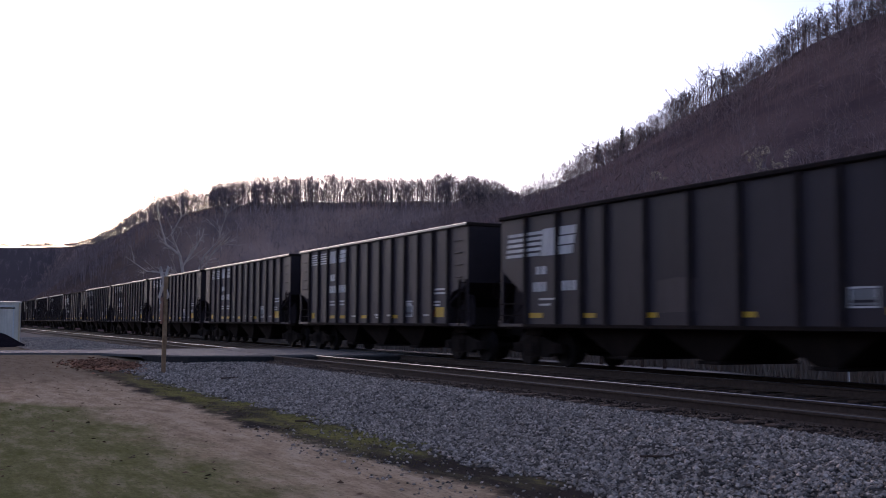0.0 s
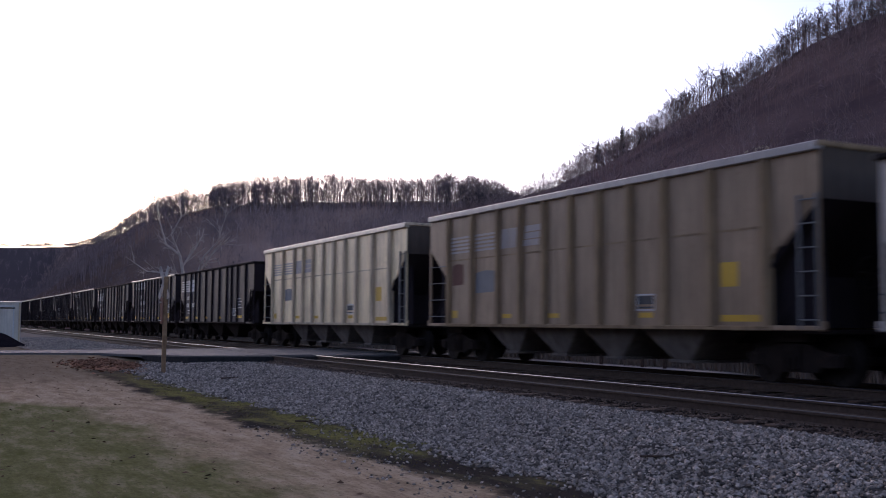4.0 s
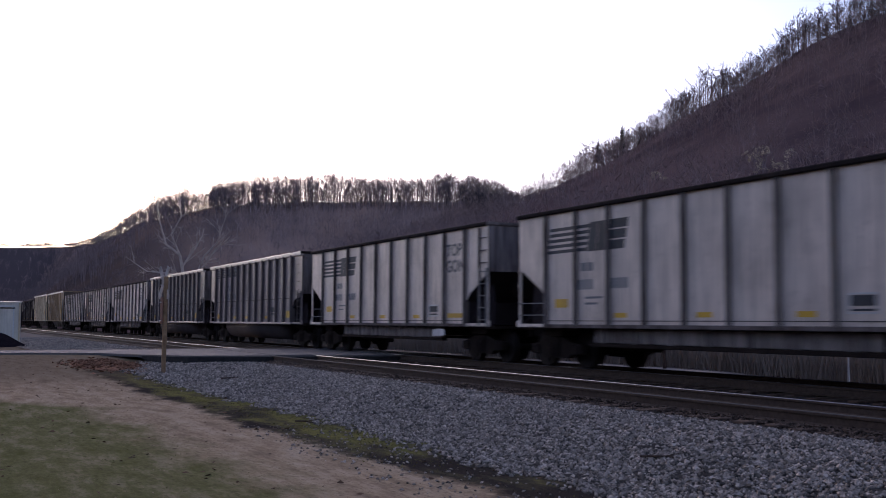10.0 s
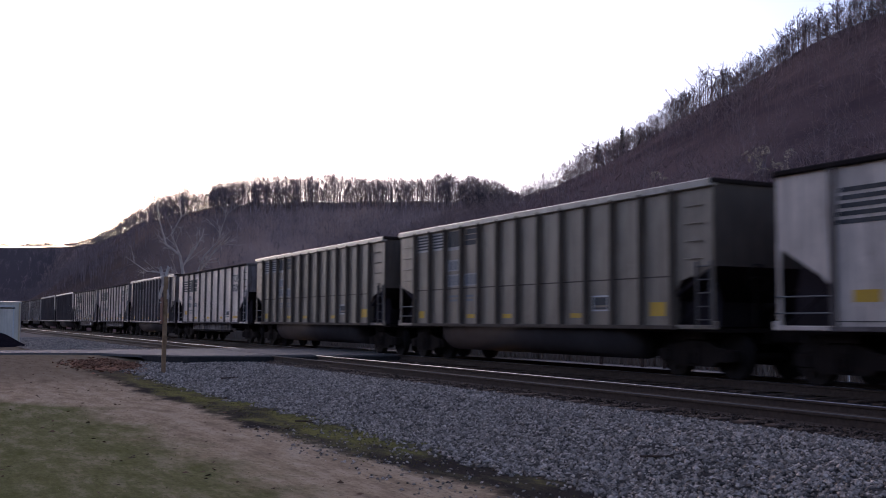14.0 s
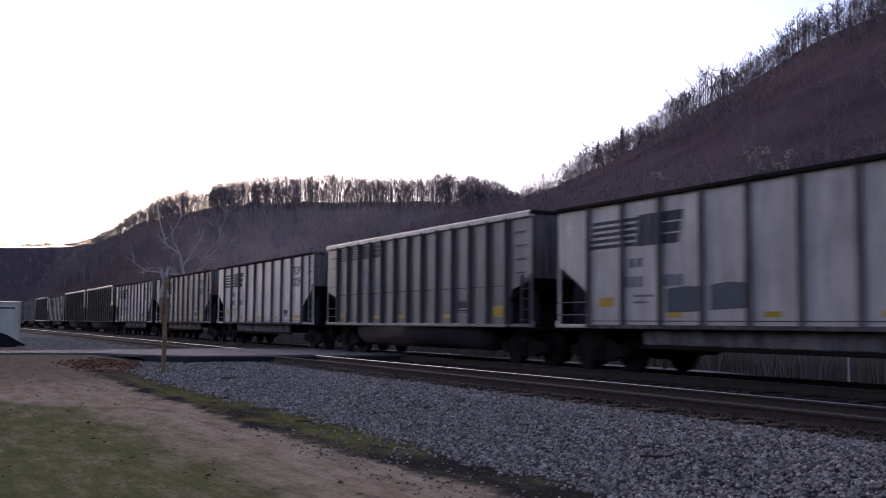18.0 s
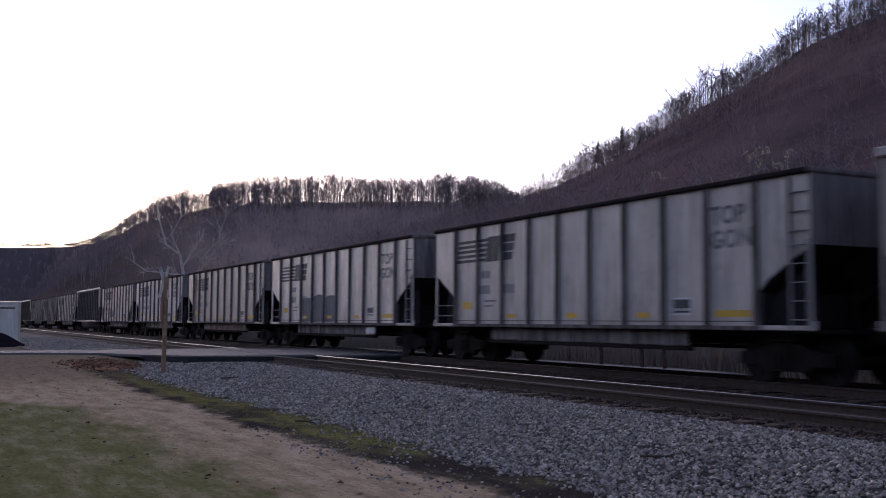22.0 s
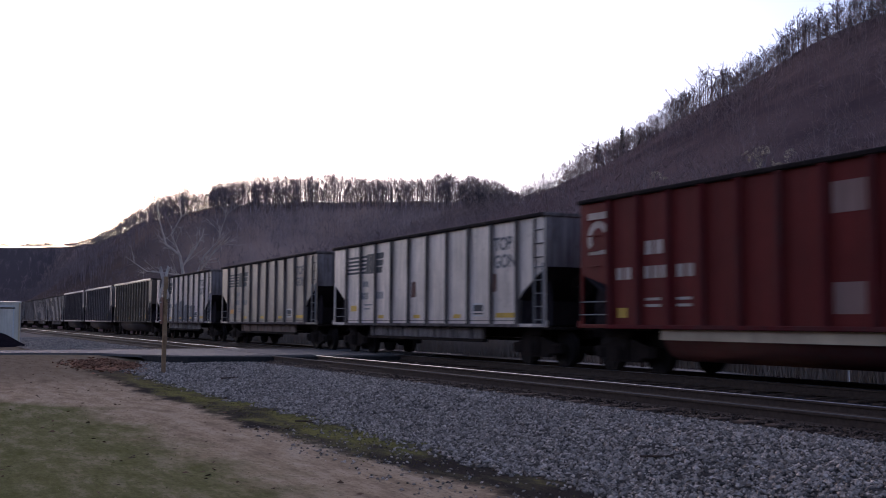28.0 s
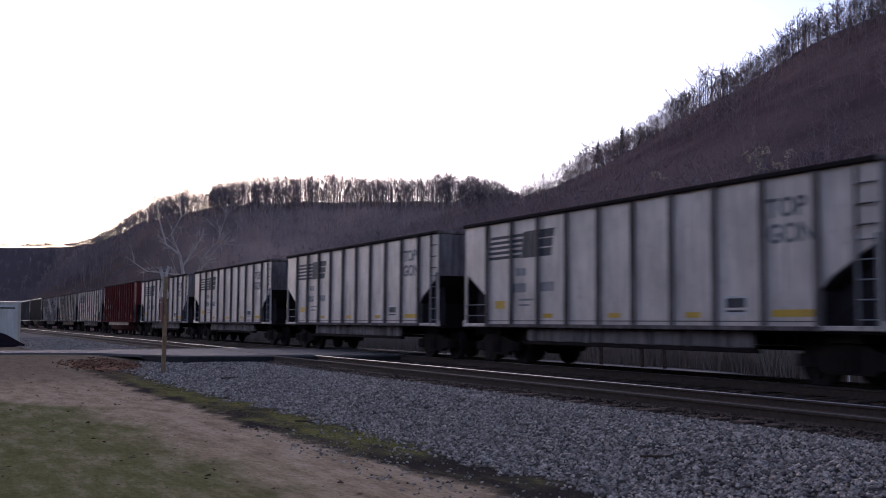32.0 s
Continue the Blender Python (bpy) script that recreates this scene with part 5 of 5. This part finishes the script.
def road_slab(name, mat, grow, drop, thick, label):
    bm = bmesh.new()
    rings = []
    for k, ((nx, ny), (fx, fy), z) in enumerate(ROAD[1:5] if grow else ROAD):
        d = Vector((nx - fx, ny - fy, 0)).normalized() * grow
        low = z - drop - thick * (0.15 if grow and k == 3 else 1.0)
        rings.append([bm.verts.new(p) for p in ((nx + d.x, ny + d.y, z - drop), (fx - d.x, fy - d.y, z - drop), (fx - d.x, fy - d.y, low), (nx + d.x, ny + d.y, low))])
    for a, b in zip(rings, rings[1:]):
        for i in range(4):
            j = (i + 1) % 4
            bm.faces.new((a[i], a[j], b[j], b[i]))
    bm.faces.new(rings[0])
    bm.faces.new(rings[-1][::-1])
    return tagged(part(name, bm, mat, None, label, "structure"), category="road")


road_slab("road", ASPHALT, 0.0, 0.0, 0.1, "grey asphalt lane over the level crossing")
# The bank under the lane: shade below the road edge is put into its black.
road_slab("road_shoulder", SHADED_EDGE, 0.16, 0.045, 0.6, "bank beside the lane, blackened for the shade under the road edge")


def crossing_panels():
    root = tagged(new("crossing_surface"), "worn asphalt and timber panels between the rails", "level crossing")
    for yc in (NEAR_C, FAR_C):
        for k in range(5):
            for a, b in ((-0.64, -0.02), (0.02, 0.64)):
                bm = bmesh.new()
                box(bm, -41.2 + 1.74 * k, -39.48 + 1.74 * k, yc + a, yc + b, -0.1, 0.026 + RNG.uniform(-0.004, 0.004), 0.012)
                part("panel", bm, ASPHALT, root)


crossing_panels()


def crossbuck():
    x, y = -31.45, 6.55
    z = float(max(land(x, y), bank_height(np.array(x), np.array(y))))
    root = tagged(new("crossing_sign"), "wooden post with weathered white crossed boards beside the gravel", "road sign")
    root.location = (x, y, z - 0.05)
    bm = bmesh.new()
    box(bm, -0.06, 0.06, -0.06, 0.06, -0.3, 2.98, 0.012)
    part("post", bm, WOOD, root, "brown weathered square post", turn=(0, 1.0, 0))
    for s, dy in ((1, 0.075), (-1, 0.1)):
        bm = bmesh.new()
        box(bm, -0.54, 0.54, -0.012, 0.012, -0.075, 0.075, 0.006)
        part("board", bm, WHITE_SIGN, root, "weathered white board seen edge-on", loc=(-dy, -0.03, 2.80), turn=(0, s * 62, 20))
    bm = bmesh.new()
    box(bm, -0.16, 0.16, -0.012, 0.012, -0.4, 0.4, 0.01)
    part("plate", bm, RUST_SPOT, root, "rusty brown plate", loc=(0, -0.1, 1.95))
    for k in (1.65, 2.2, 2.72):
        bm = bmesh.new()
        rod(bm, (0, -0.17, k), (0, -0.05, k), 0.012, 6)
        part("bolt", bm, GALV, root)


crossbuck()


def bungalow():
    root = tagged(new("signal_bungalow"), "white metal equipment shed with a recessed door beside the crossing", "shed")
    root.location = (-63.0, 5.0, -0.35)
    H, W, D = 2.45, 3.4, 2.2
    bm = bmesh.new()
    box(bm, -D, 0, -W, 0, 0, H, 0.02)
    part("wall", bm, WHITE_SHED, root)
    bm = bmesh.new()
    slab(bm, [(-D - 0.05, H), (0.05, H), (0.05, H + 0.035), (-D / 2, H + 0.08), (-D - 0.05, H + 0.035)], -W - 0.04, 0.04)
    part("roof", bm, WHITE_SHED, root, "low white metal roof")
    for yy in (-0.04, -W + 0.04):
        bm = bmesh.new()
        box(bm, 0.0, 0.05, yy - 0.06, yy + 0.06, 0, H, 0.01)
        part("corner_trim", bm, WHITE_SHED, root)
    door = part("door", box(bmesh.new(), 0.01, 0.05, -1.35, -0.4, 0.12, 2.2, 0.012), WHITE_SHED, root, "plain grey-white metal door")
    for a in ((-1.42, -1.35, 0.1, 2.28), (-0.4, -0.33, 0.1, 2.28), (-1.42, -0.33, 2.2, 2.28)):
        part("door_frame", box(bmesh.new(), 0.005, 0.075, a[0], a[1], a[2], a[3], 0.008), GALV, door)
    part("lintel", box(bmesh.new(), 0.02, 0.11, -1.42, -0.3, 2.1, 2.17, 0.008), UNDER, root, "dark drip strip over the door")
    part("drain_pipe", rod(bmesh.new(), (0.08, -0.06, 0.0), (0.08, -0.06, H - 0.02), 0.045, 8), STRIPE_CREAM, root, "cream corner pipe")
    part("door_handle", rod(bmesh.new(), (0.09, -0.5, 1.0), (0.09, -0.5, 1.2), 0.015, 8), GALV, door)


bungalow()


def heap(name, x, y, rx, ry, h, material, label, category, n=36):
    xs = np.linspace(-1.15, 1.15, n)
    gx, gy = np.meshgrid(xs, xs, indexing="ij")
    r = np.hypot(gx, gy)
    wob = np.array([noise.noise(Vector((a * 2.1 + x, b * 2.1, 3.0))) for a, b in zip(gx.ravel(), gy.ravel())]).reshape(gx.shape)
    z = h * np.clip(1 - r, -0.15, 1) ** 1.0 + 0.16 * h * wob * (r < 1.1)
    z = np.where(r > 1.0, -0.12, z)
    px, py = x + gx * rx, y + gy * ry
    v = np.stack([px, py, z + land(px, py)], -1).reshape(-1, 3)
    i = (np.arange(n - 1)[:, None] * n + np.arange(n - 1)[None]).ravel()
    f = np.stack([i, i + n, i + n + 1, i + 1], 1)
    return tagged(part(name, raw_mesh(name, v, f, True), material, None, label), category=category)


heap("cinder_mound", -58.5, 2.6, 3.2, 2.55, 1.25, BLACK_HEAP, "black heap of cinders in front of the shed", "heap")
heap("leaf_mound", -36.0, 5.6, 3.2, 1.15, 0.2, LEAF_PILE, "low heap of reddish-brown dead leaves beside the road", "leaf pile")


SAPLINGS = ((-32.51, 23.4, 2.6, 0.05, -0.85), (-29.97, 23.4, 2.4, -0.1, -0.7), (-28.73, 23.4, 2.2, 0.0, 0))


def sapling(x, y, h, lean, side):
    """A dark bare stem, forked once or twice."""
    root = tagged(new("sapling"), "slender dark sapling among the weeds beyond the far track", "tree", "saplings beyond the far track")
    root.location = (x, y, float(land(x, y)) - 0.1)
    bm = bmesh.new()
    rod(bm, (0, 0, 0), (lean * 0.4, 0, h * 0.45), 0.07, 7, 0.06)
    rod(bm, (lean * 0.4, 0, h * 0.45), (lean, 0.1, h), 0.058, 7, 0.02)
    part("trunk", bm, TIE, root)
    if side:
        part("limb", rod(bmesh.new(), (0.0, 0, 0.62), (side, -0.1, 0.62 + abs(side) * 1.15), 0.045, 6, 0.015), TIE, root)


for sx, sy, sh, sl, sd in SAPLINGS:
    sapling(sx, sy, sh, sl, sd)


def marker_post():
    z = float(land(-16.8, 19.0))
    root = tagged(new("marker_post"), "thin white marker post beyond the far track", "post")
    root.location = (-16.8, 19.0, z)
    part("stake", box(bmesh.new(), -0.025, 0.025, -0.02, 0.02, -0.2, 1.25, 0.006), paint("white_stake_paint", (0.78, 0.76, 0.73), amount=0.15, rust=0.05), root)
    part("cap", box(bmesh.new(), -0.032, 0.032, -0.027, 0.027, 1.25, 1.28, 0.006), GALV, root)


marker_post()


def blades(name, pts, hmin, hmax, wide, material, label, category, per=3, spreadr=0.05, lie=0.3):
    n = len(pts) * per
    base = np.repeat(pts, per, 0) + np.concatenate([RNG.normal(0, spreadr, (n, 2)), np.zeros((n, 1))], 1)
    h = RNG.uniform(hmin, hmax, n)
    a = RNG.uniform(0, 2 * math.pi, n)
    d = np.stack([np.cos(a), np.sin(a), np.zeros(n)], 1) * wide
    tip = base + np.stack([RNG.normal(0, lie, n) * h, RNG.normal(0, lie, n) * h, h], 1)
    v = np.stack([base - d, base + d, tip], 1).reshape(-1, 3)
    f = np.arange(3 * n).reshape(-1, 3)
    return tagged(part(name, raw_mesh(name, v, f), material, None, label, "stuff"), category=category)


def small_growth():
    def wave(x, y, k, z):
        return np.array([noise.noise(Vector((p * k * 0.6, q * k, z))) for p, q in zip(x, y)])
    n = 46000
    x = -6.5 - 24 * RNG.uniform(0, 1, n) ** 1.4
    y = RNG.uniform(-1.0, 6.0, n)
    side = 3.45 - 0.06 * np.maximum(-x - 11, 0) - 0.6 * np.maximum(-x - 20.6, 0) + 1.1 * wave(x, y, 0.6, 1.0) + 0.7 * wave(x, y, 2.4, 4.0)
    low = 4.75 + 0.45 * ease(x, -17, -9) + 0.12 * np.maximum(-x - 23, 0) + 0.9 * wave(x, y, 0.9, 8.0) + 0.6 * wave(x, y, 3.0, 6.0)
    patch = wave(x, y, 1.2, 12.0) + 0.5 * wave(x, y, 4.0, 3.0)
    lawn = (y < side) & (patch > -0.25)
    bare = ~lawn & (y < low)
    strip = (y >= low) & (x < -8)
    green = strip & (patch + 0.4 * (ease(y, 4.7, 5.3) - 0.55) > 0.10)
    green &= RNG.uniform(0, 1, n) < 1 - 0.92 * ease(x, -13.2, -10.0)
    black = strip & ~green & (patch <= 0.25) & (RNG.uniform(0, 1, n) < 0.6)
    foot = np.stack([x, y, land(x, y) - 0.008], 1)
    few = RNG.uniform(0, 1, n) < 0.05
    blades("lawn_grass", foot[lawn & few], 0.012, 0.022, 0.014, BLADE, "short dull green lawn grass", "grass", 2, 0.05, 2.2)
    blades("dormant_grass", foot[bare & few], 0.01, 0.02, 0.014, STRAW, "tan dormant grass on worn soil", "grass", 1, 0.05, 2.2)
    blades("moss_tufts", foot[green & (RNG.uniform(0, 1, n) < 0.6)], 0.01, 0.03, 0.013, MOSS, "yellow-green mossy tufts beside the gravel", "moss", 2, 0.05, 1.2)
    blades("black_tufts", foot[black & (RNG.uniform(0, 1, n) < 0.4)], 0.008, 0.022, 0.012, BLACK_TUFT, "blackened soil and dead tufts beside the gravel", "weeds", 1, 0.05, 1.0)
    n = 420
    x, y = RNG.uniform(-16, -7.5, n), 5.1 + 0.75 * RNG.uniform(-1, 1, n)
    scatter_pieces("stray_stones", np.stack([x, y, land(x, y) + 0.006], 1), 0.03 * RNG.uniform(0.4, 1.1, n), STONE, None, 0.7, "loose pale stones strewn on the dark soil")["category"] = "stones"
    n = 6500
    x, y = 4 - 130 * RNG.uniform(0, 1, n) ** 1.5, RNG.uniform(23.9, 28.0, n)
    blades("dry_weeds", np.stack([x, y, land(x, y) - 0.05], 1), 0.7, 1.9, 0.022, REED, "grey-brown dry weeds beyond the far track", "weeds", 8, 0.2, 0.2)
    n = 420
    x, y = RNG.uniform(-40, -6, n), RNG.uniform(-0.5, 6.4, n)
    scatter_pieces("fallen_leaves", np.stack([x, y, land(x, y) + 0.006], 1), 0.032 * RNG.uniform(0.5, 1.5, n), DEAD_LEAF, None, 0.15, "scattered brown fallen leaves on the lawn")["category"] = "leaves"
    n = 1500
    x, y = -36.0 + RNG.normal(0, 1.6, n), 5.6 + RNG.normal(0, 0.55, n)
    z = land(x, y) + 0.2 * np.clip(1 - np.hypot((x + 36.0) / 3.2, (y - 5.6) / 1.15), 0, 1) + 0.02
    scatter_pieces("leaf_litter", np.stack([x, y, z], 1), 0.06 * RNG.uniform(0.5, 1.4, n), LEAF_PILE, None, 0.25, "loose reddish-brown leaves beside the road")["category"] = "leaves"


small_growth()


def stick(x, y, ln, turn, r):
    z = float(max(bank_height(np.array(x), np.array(y)), land(x, y)))
    bm = bmesh.new()
    rod(bm, (-ln / 2, 0, 0), (0, 0.03, 0.01), r, 6)
    rod(bm, (0, 0.03, 0.01), (ln / 2, 0, 0.0), r, 6, r * 0.5)
    rod(bm, (0, 0.03, 0.01), (ln / 4, 0.16, 0.04), r * 0.6, 5, r * 0.3)
    ob = tagged(part("stick", bm, TIE, None, "dark broken branch lying on the ballast"), category="stick")
    ob.location, ob.rotation_euler = (x, y, z + 0.03), (0, 0, radians(turn))


stick(-9.3, 7.55, 0.55, 35, 0.014)
stick(-27.0, 7.4, 0.5, 80, 0.03)
stick(-15.9, 5.6, 0.5, 20, 0.015)


# ---- the motion ----
def motions():
    times = [4.0 * i for i in range(9)]
    for ob, x0 in CARS:
        walk(ob, [(t, pose(x0 - SPEED * t, FAR_C, 0)) for t in times])
    spins = {}
    for w, at in WHEELSETS:
        if at not in spins:
            turn = SPEED / 0.457 * 180 / math.pi / FPS
            walk(w, [(k / FPS, pose(at, 0, 0.457, 0, -turn * k % 360, 0)) for k in range(0, 32 * FPS + 1)])
            spins[at] = w.animation_data
        else:
            w.rotation_mode = "QUATERNION"
            ad = w.animation_data_create()
            ad.action = spins[at].action
            ad.action_slot = spins[at].action_slot


motions()
